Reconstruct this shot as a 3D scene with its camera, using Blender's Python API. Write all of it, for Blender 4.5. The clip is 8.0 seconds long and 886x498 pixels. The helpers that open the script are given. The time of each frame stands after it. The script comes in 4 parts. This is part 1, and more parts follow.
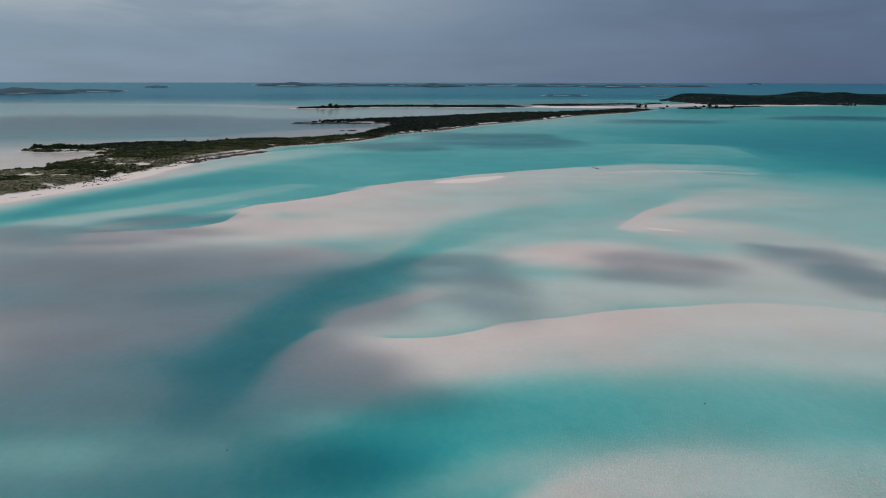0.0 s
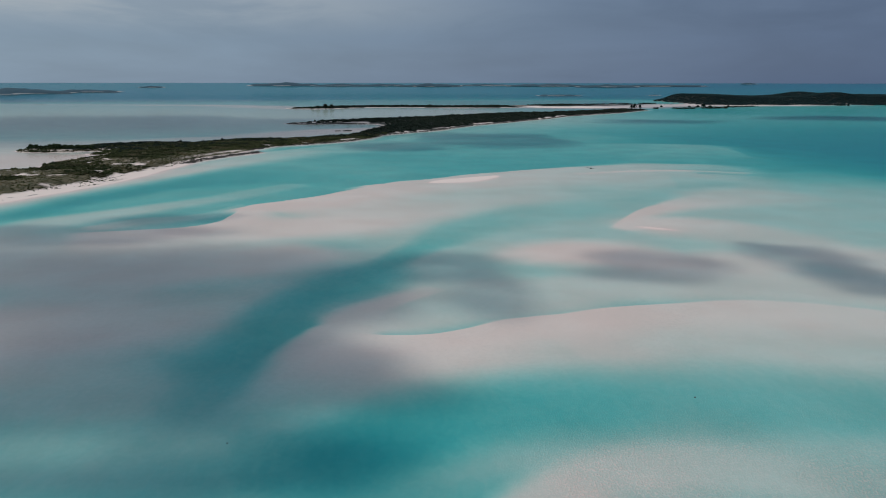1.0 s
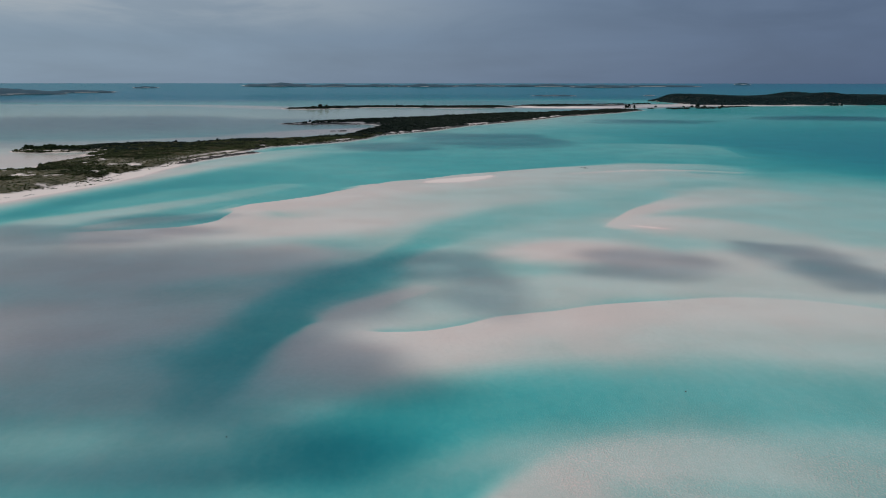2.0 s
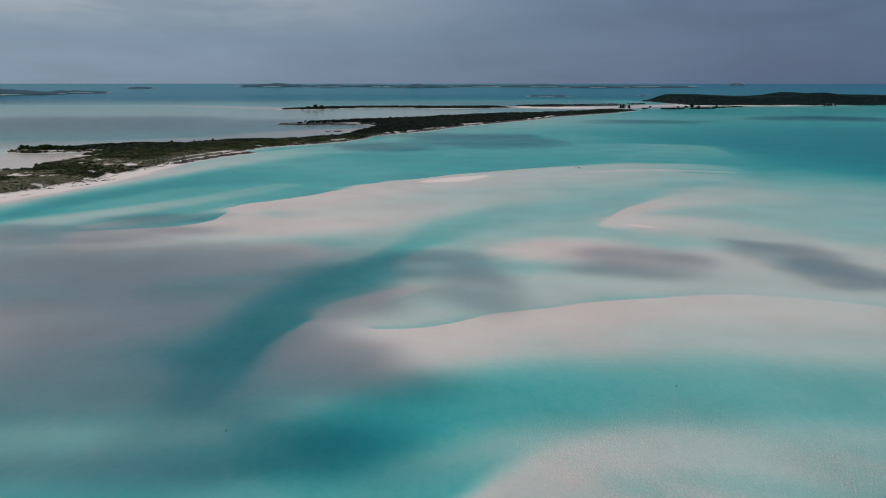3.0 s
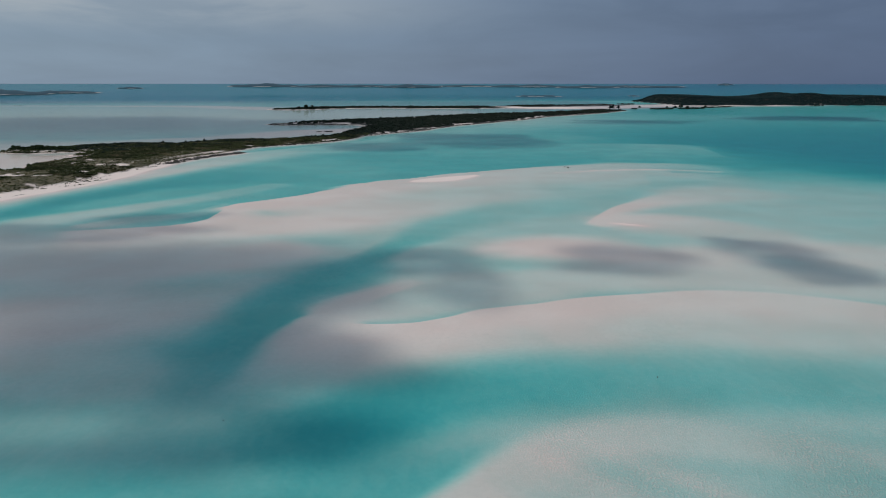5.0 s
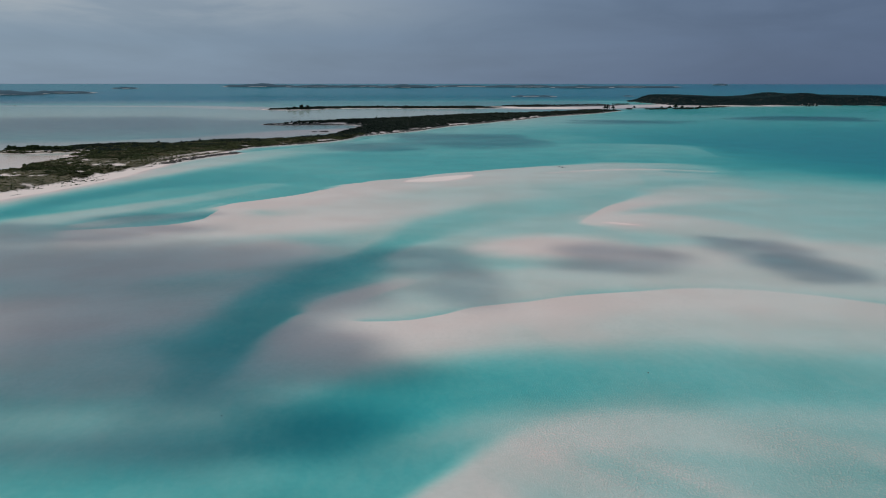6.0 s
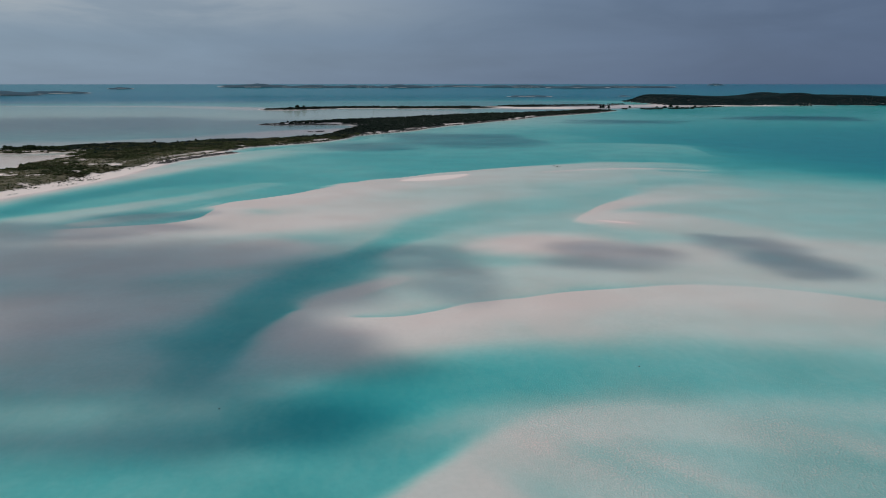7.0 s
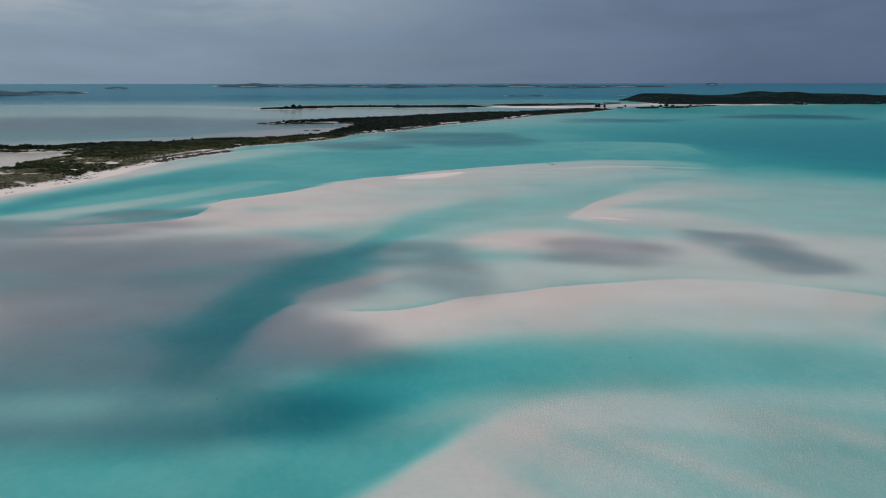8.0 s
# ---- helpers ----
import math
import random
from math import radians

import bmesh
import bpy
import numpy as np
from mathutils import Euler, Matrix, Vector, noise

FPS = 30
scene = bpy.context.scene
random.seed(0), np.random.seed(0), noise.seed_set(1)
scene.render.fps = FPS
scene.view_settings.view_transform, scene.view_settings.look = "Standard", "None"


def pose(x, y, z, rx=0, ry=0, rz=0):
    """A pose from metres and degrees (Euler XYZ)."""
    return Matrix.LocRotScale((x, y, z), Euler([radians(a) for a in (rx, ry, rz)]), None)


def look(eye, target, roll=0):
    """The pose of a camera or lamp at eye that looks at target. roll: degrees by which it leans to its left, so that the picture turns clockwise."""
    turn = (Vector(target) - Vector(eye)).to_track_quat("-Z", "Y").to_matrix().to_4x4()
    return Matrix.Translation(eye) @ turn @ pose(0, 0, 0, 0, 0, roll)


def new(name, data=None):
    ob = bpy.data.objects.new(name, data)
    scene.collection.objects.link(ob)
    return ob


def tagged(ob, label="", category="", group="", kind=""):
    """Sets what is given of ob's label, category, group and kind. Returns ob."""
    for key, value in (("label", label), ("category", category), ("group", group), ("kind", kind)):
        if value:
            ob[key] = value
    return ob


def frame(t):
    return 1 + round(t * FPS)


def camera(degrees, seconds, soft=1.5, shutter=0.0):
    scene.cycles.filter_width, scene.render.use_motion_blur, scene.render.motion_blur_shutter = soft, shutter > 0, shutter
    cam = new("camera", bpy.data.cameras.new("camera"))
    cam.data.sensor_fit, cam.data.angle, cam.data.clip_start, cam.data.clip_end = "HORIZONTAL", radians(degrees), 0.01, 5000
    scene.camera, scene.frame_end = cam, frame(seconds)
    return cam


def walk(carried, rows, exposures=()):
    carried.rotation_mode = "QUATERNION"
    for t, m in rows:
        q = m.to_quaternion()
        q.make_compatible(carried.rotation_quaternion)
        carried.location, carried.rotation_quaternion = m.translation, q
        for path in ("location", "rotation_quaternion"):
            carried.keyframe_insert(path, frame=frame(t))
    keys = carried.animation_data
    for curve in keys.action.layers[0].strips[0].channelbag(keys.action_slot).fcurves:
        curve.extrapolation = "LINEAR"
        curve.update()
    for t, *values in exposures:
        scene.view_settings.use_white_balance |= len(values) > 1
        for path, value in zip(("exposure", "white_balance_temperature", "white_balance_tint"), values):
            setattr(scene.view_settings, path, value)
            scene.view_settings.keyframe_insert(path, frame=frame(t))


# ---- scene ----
cam = camera(55.0, 8.0, soft=1.0)
PATH = [
    (0.0, pose(0.002, -0.000, 41.999, 78.895, -0.062, -0.000)),
    (0.5, pose(0.003, -1.105, 42.015, 78.904, -0.048, -0.177)),
    (1.0, pose(-0.022, -2.200, 42.025, 78.911, -0.033, -0.342)),
    (1.5, pose(-0.028, -3.273, 42.037, 78.918, -0.023, -0.511)),
    (3.0, pose(-0.072, -6.373, 42.029, 78.952, -0.009, -1.005)),
    (3.5, pose(-0.057, -7.440, 42.095, 78.960, -0.005, -1.160)),
    (4.0, pose(-0.025, -8.527, 42.170, 78.963, -0.003, -1.314)),
    (4.5, pose(0.040, -9.629, 42.241, 78.961, -0.003, -1.470)),
    (6.0, pose(0.211, -12.739, 42.420, 78.963, -0.018, -1.932)),
    (6.5, pose(0.307, -13.760, 42.336, 78.975, -0.003, -2.070)),
    (7.0, pose(0.432, -14.810, 42.174, 78.979, 0.018, -2.205)),
    (7.5, pose(0.576, -15.888, 41.933, 78.966, 0.044, -2.327)),
    (8.0, pose(0.718, -16.961, 41.667, 78.948, 0.071, -2.450)),
]
walk(cam, PATH)

# ---- light ----
SUN_AZ, SUN_EL = radians(-48), radians(54)      # azimuth from +y, positive to +x
SUN_DIR = Vector((math.sin(SUN_AZ) * math.cos(SUN_EL), math.cos(SUN_AZ) * math.cos(SUN_EL), math.sin(SUN_EL)))
sun = new("sun", bpy.data.lights.new("sun", "SUN"))
sun.data.energy, sun.data.angle, sun.data.color = 1.85, radians(1.4), (1.0, 0.90, 0.785)
sun.matrix_world = look(SUN_DIR * 900, (0, 0, 0))
scene.view_settings.exposure = 0.0


def sky_world():
    """A hazy sky under broken grey cloud: brighter on the sun's side and overhead."""
    w = bpy.data.worlds.new("sky")
    scene.world = w
    w.use_nodes = True
    n, l = w.node_tree.nodes, w.node_tree.links
    n.clear()
    out, bg = n.new("ShaderNodeOutputWorld"), n.new("ShaderNodeBackground")
    sky = n.new("ShaderNodeTexSky")
    sky.sky_type, sky.sun_disc = "NISHITA", False
    sky.sun_elevation, sky.sun_rotation = SUN_EL, SUN_AZ
    sky.air_density, sky.dust_density = 1.0, 1.0
    dim = n.new("ShaderNodeVectorMath")
    dim.operation = "SCALE"
    dim.inputs["Scale"].default_value = 0.07
    l.new(sky.outputs[0], dim.inputs[0])
    co, sep = n.new("ShaderNodeTexCoord"), n.new("ShaderNodeSeparateXYZ")
    l.new(co.outputs["Generated"], sep.inputs[0])
    side = n.new("ShaderNodeMapRange")
    side.interpolation_type = "SMOOTHSTEP"
    side.inputs["From Min"].default_value, side.inputs["From Max"].default_value = -0.5, 0.55
    l.new(sep.outputs["X"], side.inputs["Value"])
    low = n.new("ShaderNodeMix")
    low.data_type = "RGBA"
    low.inputs["A"].default_value, low.inputs["B"].default_value = (0.205, 0.288, 0.385, 1), (0.082, 0.125, 0.218, 1)
    l.new(side.outputs[0], low.inputs["Factor"])
    up = n.new("ShaderNodeMapRange")
    up.interpolation_type = "SMOOTHSTEP"
    up.inputs["From Min"].default_value, up.inputs["From Max"].default_value = 0.2, 0.75
    l.new(sep.outputs["Z"], up.inputs["Value"])
    high = n.new("ShaderNodeMix")
    high.data_type = "RGBA"
    high.inputs["B"].default_value = (0.40, 0.48, 0.615, 1)
    l.new(up.outputs[0], high.inputs["Factor"])
    l.new(low.outputs["Result"], high.inputs["A"])
    # cloud streaks, flattened towards the horizon
    mp = n.new("ShaderNodeMapping")
    mp.inputs["Scale"].default_value = (2.6, 2.6, 12)
    mp.inputs["Location"].default_value = (0.3, 0.0, 0.2)
    l.new(co.outputs["Generated"], mp.inputs["Vector"])
    no = n.new("ShaderNodeTexNoise")
    no.inputs["Scale"].default_value, no.inputs["Detail"].default_value, no.inputs["Roughness"].default_value = 1.6, 6, 0.55
    no.inputs["Distortion"].default_value = 0.4
    l.new(mp.outputs[0], no.inputs["Vector"])
    lo = n.new("ShaderNodeMapRange")
    lo.inputs["From Min"].default_value, lo.inputs["From Max"].default_value = 0.35, 0.68
    lo.inputs["To Min"].default_value, lo.inputs["To Max"].default_value = 0.93, 1.10
    l.new(no.outputs[0], lo.inputs["Value"])
    cl = n.new("ShaderNodeVectorMath")
    cl.operation = "SCALE"
    l.new(high.outputs["Result"], cl.inputs[0])
    l.new(lo.outputs[0], cl.inputs["Scale"])
    # a paler, streaked deck of cloud above the haze on the sun's side
    deck, west, streak, pale = n.new("ShaderNodeMapRange"), n.new("ShaderNodeMapRange"), n.new("ShaderNodeMapRange"), n.new("ShaderNodeMath")
    for node, value, a, b, c, d in ((deck, sep.outputs["Z"], 0.045, 0.085, 0.0, 1.0), (west, sep.outputs["X"], 0.16, -0.35, 0.05, 1.0), (streak, no.outputs[0], 0.38, 0.6, 0.3, 1.0)):
        node.interpolation_type = "SMOOTHSTEP"
        l.new(value, node.inputs["Value"])
        for key, v in (("From Min", a), ("From Max", b), ("To Min", c), ("To Max", d)):
            node.inputs[key].default_value = v
    pale.operation = "MULTIPLY"
    l.new(deck.outputs[0], pale.inputs[0])
    l.new(west.outputs[0], pale.inputs[1])
    both = n.new("ShaderNodeMath")
    both.operation = "MULTIPLY"
    l.new(pale.outputs[0], both.inputs[0])
    l.new(streak.outputs[0], both.inputs[1])
    lift = n.new("ShaderNodeMix")
    lift.data_type = "RGBA"
    lift.inputs["B"].default_value = (0.34, 0.39, 0.44, 1)
    l.new(both.outputs[0], lift.inputs["Factor"])
    l.new(cl.outputs[0], lift.inputs["A"])
    mix = n.new("ShaderNodeMix")
    mix.data_type = "RGBA"
    mix.inputs["Factor"].default_value = 0.92
    l.new(dim.outputs[0], mix.inputs["A"])
    l.new(lift.outputs["Result"], mix.inputs["B"])
    l.new(mix.outputs["Result"], bg.inputs["Color"])
    l.new(bg.outputs[0], out.inputs[0])


sky_world()


# ---- materials ----
def nodes_of(name):
    m = bpy.data.materials.new(name)
    m.use_nodes = True
    n, l = m.node_tree.nodes, m.node_tree.links
    return m, n, l, n["Principled BSDF"], n["Material Output"]


def link_in(l, value, socket):
    if isinstance(value, bpy.types.NodeSocket):
        l.new(value, socket)
    else:
        socket.default_value = value


def calc(n, l, op, a, b=0.0):
    m = n.new("ShaderNodeMath")
    m.operation = op
    link_in(l, a, m.inputs[0])
    link_in(l, b, m.inputs[1])
    return m.outputs[0]


def blend(n, l, fac, a, b, how="MIX"):
    m = n.new("ShaderNodeMix")
    m.data_type, m.blend_type = "RGBA", how
    link_in(l, fac, m.inputs["Factor"])
    link_in(l, a, m.inputs["A"])
    link_in(l, b, m.inputs["B"])
    return m.outputs["Result"]


def grain(n, l, scale, detail=4, rough=0.5, stretch=(1, 1, 1), turn=0.0, distortion=0.0):
    geo, mp, t = n.new("ShaderNodeNewGeometry"), n.new("ShaderNodeMapping"), n.new("ShaderNodeTexNoise")
    mp.inputs["Scale"].default_value = stretch
    mp.inputs["Rotation"].default_value = (0, 0, turn)
    l.new(geo.outputs["Position"], mp.inputs["Vector"])
    l.new(mp.outputs[0], t.inputs["Vector"])
    t.inputs["Scale"].default_value, t.inputs["Detail"].default_value, t.inputs["Roughness"].default_value = scale, detail, rough
    t.inputs["Distortion"].default_value = distortion
    return t.outputs[0]


def ramp(n, l, value, a, b, lo=0.0, hi=1.0):
    m = n.new("ShaderNodeMapRange")
    m.interpolation_type = "SMOOTHSTEP"
    link_in(l, value, m.inputs["Value"])
    for key, v in (("From Min", a), ("From Max", b), ("To Min", lo), ("To Max", hi)):
        m.inputs[key].default_value = v
    return m.outputs[0]


def attribute(n, name):
    a = n.new("ShaderNodeAttribute")
    a.attribute_name = name
    return a.outputs["Fac"]


def ripple_crests(n, l):
    """Height from 0 to 1 of short, broken sand ripples about half a metre apart, with narrow crests."""
    fine = grain(n, l, 3.6, 2, 0.6, (1.0, 0.62, 0.0), radians(28), 0.5)
    coarse = grain(n, l, 0.5, 2, 0.5, (1.0, 0.6, 0.0), radians(28))
    return calc(n, l, "MULTIPLY", ramp(n, l, fine, 0.44, 0.64), ramp(n, l, coarse, 0.3, 0.6, 0.6, 1.0))


def ground_material():
    """Coral sand; under the sea its light is filtered by the depth of clear water above it. Scrub soil on the cays."""
    m, n, l, p, out = nodes_of("coral_sand")
    depth = attribute(n, "depth")
    soil = attribute(n, "soil")
    sand = blend(n, l, ramp(n, l, grain(n, l, 0.05, 5), 0.35, 0.65), (0.63, 0.515, 0.49, 1), (0.655, 0.565, 0.54, 1))
    sand = blend(n, l, ramp(n, l, grain(n, l, 1.1, 4), 0.3, 0.7, 0.0, 0.16), sand, (0.45, 0.40, 0.37, 1))
    sand = blend(n, l, ramp(n, l, depth, 0.0, -0.07), sand, (0.69, 0.605, 0.565, 1))
    # sand waves below the water, metres apart
    wave = grain(n, l, 0.55, 4, 0.6, (1.0, 0.45, 1), radians(35), 0.6)
    d = calc(n, l, "MAXIMUM", depth, 0.0)
    d = calc(n, l, "MULTIPLY", d, ramp(n, l, wave, 0.3, 0.7, 0.94, 1.06))
    crest, rippled = ripple_crests(n, l), attribute(n, "ripple")
    d = calc(n, l, "MAXIMUM", calc(n, l, "SUBTRACT", d, calc(n, l, "MULTIPLY", calc(n, l, "MULTIPLY", calc(n, l, "SUBTRACT", crest, 0.25), rippled), 0.2)), 0.0)
    parts = n.new("ShaderNodeCombineColor")
    for socket, k in zip(parts.inputs, (1.38, 0.28, 0.258)):
        l.new(calc(n, l, "POWER", 2.71828, calc(n, l, "MULTIPLY", d, -k)), socket)
    wet = blend(n, l, 1.0, sand, parts.outputs[0], "MULTIPLY")
    # light scattered back by the water itself
    veil = calc(n, l, "SUBTRACT", 1.0, calc(n, l, "POWER", 2.71828, calc(n, l, "MULTIPLY", calc(n, l, "MULTIPLY", d, d), -0.03)))
    wet = blend(n, l, 1.0, wet, blend(n, l, veil, (0, 0, 0, 1), (0.0, 0.09, 0.19, 1)), "ADD")
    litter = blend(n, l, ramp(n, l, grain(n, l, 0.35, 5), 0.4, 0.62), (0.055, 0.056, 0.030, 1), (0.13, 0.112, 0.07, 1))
    # under woods and thicket the ground takes a near-black green
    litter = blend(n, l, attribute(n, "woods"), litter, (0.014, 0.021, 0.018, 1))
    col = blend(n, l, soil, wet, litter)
    l.new(col, p.inputs["Base Color"])
    p.inputs["Roughness"].default_value = 0.9
    p.inputs["Specular IOR Level"].default_value = 0.15
    b = n.new("ShaderNodeBump")
    b.inputs["Strength"].default_value, b.inputs["Distance"].default_value = 0.8, 0.07
    low = calc(n, l, "MULTIPLY", grain(n, l, 2.6, 4, 0.7, (1.0, 0.6, 1), radians(35), 0.3), 0.2)
    l.new(calc(n, l, "ADD", calc(n, l, "MULTIPLY", crest, rippled), low), b.inputs["Height"])
    l.new(b.outputs[0], p.inputs["Normal"])
    return m


def water_material():
    """Clear shallow sea: the bottom shows through, the sky and sun gleam on the ripples."""
    m, n, l, p, out = nodes_of("clear_sea_water")
    n.remove(p)
    clear, gloss, mix = n.new("ShaderNodeBsdfTransparent"), n.new("ShaderNodeBsdfGlossy"), n.new("ShaderNodeMixShader")
    gloss.inputs["Roughness"].default_value = 0.07
    fr = n.new("ShaderNodeFresnel")
    fr.inputs["IOR"].default_value = 1.33
    b = n.new("ShaderNodeBump")
    b.inputs["Strength"].default_value, b.inputs["Distance"].default_value = 0.3, 0.1
    h = calc(n, l, "ADD", grain(n, l, 1.3, 5, 0.6, (1, 0.6, 1), radians(20), 0.5), calc(n, l, "MULTIPLY", grain(n, l, 0.16, 2), 1.5))
    l.new(h, b.inputs["Height"])
    l.new(b.outputs[0], gloss.inputs["Normal"])
    # the sheltered lagoon is calmer and mirrors more of the sky than the ruffled open water
    share = ramp(n, l, attribute(n, "calm"), 0.0, 1.0, 0.44, 0.86)
    l.new(calc(n, l, "MINIMUM", calc(n, l, "MULTIPLY", calc(n, l, "POWER", fr.outputs[0], 2.0), share), 0.66), mix.inputs[0])
    l.new(clear.outputs[0], mix.inputs[1])
    l.new(gloss.outputs[0], mix.inputs[2])
    l.new(mix.outputs[0], out.inputs[0])
    return m


def leaf_material(name, dark, light, dry):
    m, n, l, p, out = nodes_of(name)
    geo = n.new("ShaderNodeNewGeometry")
    patch = ramp(n, l, grain(n, l, 0.11, 4, 0.6, (1, 0.6, 1)), 0.38, 0.62)
    pick = calc(n, l, "ADD", calc(n, l, "MULTIPLY", geo.outputs["Random Per Island"], 0.5), calc(n, l, "MULTIPLY", patch, 0.5))
    c = blend(n, l, pick, dark, light)
    c = blend(n, l, ramp(n, l, grain(n, l, 0.06, 4), 0.5, 0.72), c, dry)
    l.new(c, p.inputs["Base Color"])
    p.inputs["Roughness"].default_value = 0.9
    p.inputs["Specular IOR Level"].default_value = 0.03
    return m


def plain_material(name, a, b, scale, rough):
    m, n, l, p, out = nodes_of(name)
    l.new(blend(n, l, ramp(n, l, grain(n, l, scale, 5), 0.3, 0.7), a, b), p.inputs["Base Color"])
    p.inputs["Roughness"].default_value = rough
    return m


SAND = ground_material()
WATER = water_material()
SCRUB = leaf_material("scrub_leaves", (0.016, 0.024, 0.010, 1), (0.095, 0.105, 0.042, 1), (0.15, 0.118, 0.066, 1))
THICKET = leaf_material("thicket_leaves", (0.012, 0.018, 0.008, 1), (0.045, 0.055, 0.022, 1), (0.06, 0.055, 0.03, 1))
CANOPY = leaf_material("dark_canopy_leaves", (0.010, 0.016, 0.013, 1), (0.024, 0.034, 0.024, 1), (0.022, 0.030, 0.022, 1))
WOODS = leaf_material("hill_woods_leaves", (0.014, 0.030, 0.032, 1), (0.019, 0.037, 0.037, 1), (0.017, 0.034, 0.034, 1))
# blue distance haze is mixed into the leaf colours of the far islands
ISLE = leaf_material("far_island_hazy_leaves", (0.045, 0.088, 0.118, 1), (0.055, 0.1, 0.13, 1), (0.052, 0.096, 0.124, 1))
MANGROVE = leaf_material("mangrove_leaves", (0.014, 0.024, 0.012, 1), (0.038, 0.055, 0.024, 1), (0.04, 0.05, 0.022, 1))
BARK = plain_material("grey_bark", (0.10, 0.085, 0.07, 1), (0.2, 0.17, 0.14, 1), 3.0, 0.9)
ROCK = plain_material("dark_reef_rock", (0.018, 0.017, 0.016, 1), (0.06, 0.055, 0.048, 1), 2.0, 0.85)
# pale sand of the far shores, its colour greyed towards blue for haze
SHORE = plain_material("hazy_shore_sand", (0.22, 0.27, 0.29, 1), (0.42, 0.44, 0.44, 1), 0.02, 0.95)


def cloud_material():
    """Cloud that lets the more sun through, the thinner it is."""
    m, n, l, p, out = nodes_of("cloud_vapour")
    clear, mix = n.new("ShaderNodeBsdfTransparent"), n.new("ShaderNodeMixShader")
    p.inputs["Base Color"].default_value = (0.8, 0.8, 0.8, 1)
    p.inputs["Roughness"].default_value = 1.0
    tau = calc(n, l, "MULTIPLY", attribute(n, "vapour"), ramp(n, l, grain(n, l, 0.06, 3), 0.3, 0.7, -0.4, -0.6))
    l.new(calc(n, l, "SUBTRACT", 1.0, calc(n, l, "POWER", 2.71828, tau)), mix.inputs[0])
    l.new(clear.outputs[0], mix.inputs[1])
    l.new(p.outputs[0], mix.inputs[2])
    l.new(mix.outputs[0], out.inputs[0])
    return m


CLOUD = cloud_material()

# ---- the sea bed and the cays ----
# Each stroke is a bank, channel or cay along a line: x, y, width on its left, width on its right, depth (negative: above the sea).
STROKES = []
# open sea to the east
STROKES.append([(10, 949, 180, 156.6, 1.76), (101, 924, 212.2, 178.6, 2.09), (177, 853, 389.8, 212, 2.53), (240, 705, 508.6, 189.1, 3.41), (300, 579, 662, 198.9, 4.07), (311, 420, 546.3, 167.5, 4.07)])
# deep water beyond the east island
STROKES.append([(1211, 4070, 1125, 875, 7), (1636, 4070, 1125, 875, 8), (2433, 4069, 1125, 875, 8)])
# lagoon west of the cay
STROKES.append([(-774, 917, 1832.3, 798.5, 0.45), (-537, 1043, 1386.7, 807, 0.5), (-356, 1121, 1014.4, 791.6, 0.45), (-149, 1235, 428.7, 722.4, 0.38), (14, 1290, 134.5, 348.8, 0.31)])
# lagoon bar
STROKES.append([(-955.7, 1651.3, 40.2, 56.6, 0.4), (-673.1, 1621.5, 51.9, 55.9, 0.3), (-509.6, 1608, 60.2, 55.7, 0.1), (-370.8, 1555.4, 62.7, 75.6, 0.06), (-261.1, 1454.4, 68.6, 73.9, 0.05), (-191.4, 1364.7, 30.1, 40.8, 0.1)])
# lagoon flat
STROKES.append([(-451, 1552, 24.7, 43.9, 0.5), (-329, 1502, 40.9, 74, 0.2), (-228, 1423, 45, 79.2, 0.15)])
# lagoon inner flat
STROKES.append([(-197, 617, 30.7, 52.6, 0.3), (-156, 649, 44, 49.8, 0.2), (-129, 691, 57.4, 52.1, 0.1), (-91, 748, 65.8, 52.4, 0.06), (-54, 795, 43.3, 37.3, 0.05)])
# northern sound
STROKES.append([(-1668, 2354, 1428.8, 811, 7), (-792, 2504, 1585.4, 851.8, 7), (-345, 2870, 1126.4, 888.1, 6), (231, 3048, 986.9, 926.8, 6), (738, 3088, 961.4, 959.8, 6)])
# northern bar
STROKES.append([(-301, 2053, 33.1, 38.3, 1.08), (22, 2070, 33.4, 38.7, 1.44), (295, 2085, 41.1, 46.1, 1.68), (486, 2031, 67.1, 87.2, 1.44)])
# sound inside the long bank
STROKES.append([(-165, 249, 52.8, 38.4, 1.92), (-146, 277, 47.9, 28, 2.52), (-131, 309, 25.3, 16.3, 2.64), (-115, 356, 33.2, 24.6, 2.52), (-93, 385, 49.5, 46, 2.28), (-52, 427, 98.6, 72.2, 1.5), (-10, 459, 101.6, 75.8, 1.86), (38, 495, 111.5, 79.3, 1.74), (90, 512, 106.8, 73.3, 1.8)])
# beach shelf
STROKES.append([(-166, 265, 14.3, 29.6, 0.35), (-152, 315, 13.4, 22.4, 0.28), (-140, 360, 14, 22.5, 0.26), (-122, 415, 13, 21.9, 0.24), (-102, 509, 16.3, 46.7, 0.55), (-69, 569, 14.8, 41.7, 0.8), (-28, 657, 11.9, 25.6, 1), (69, 898, 15.9, 21.3, 1.3)])
# pale shoal
STROKES.append([(-126, 245, 14.7, 13.2, 0.9), (-118.6, 254.1, 17.3, 13.4, 0.6), (-109.8, 266.3, 17.9, 12.9, 0.48), (-100.1, 279.6, 17, 12, 0.48), (-88.7, 298.6, 14.8, 11.2, 0.58), (-76.1, 321.9, 13.7, 11.2, 0.85), (-62.1, 352.9, 11.9, 10.7, 1)])
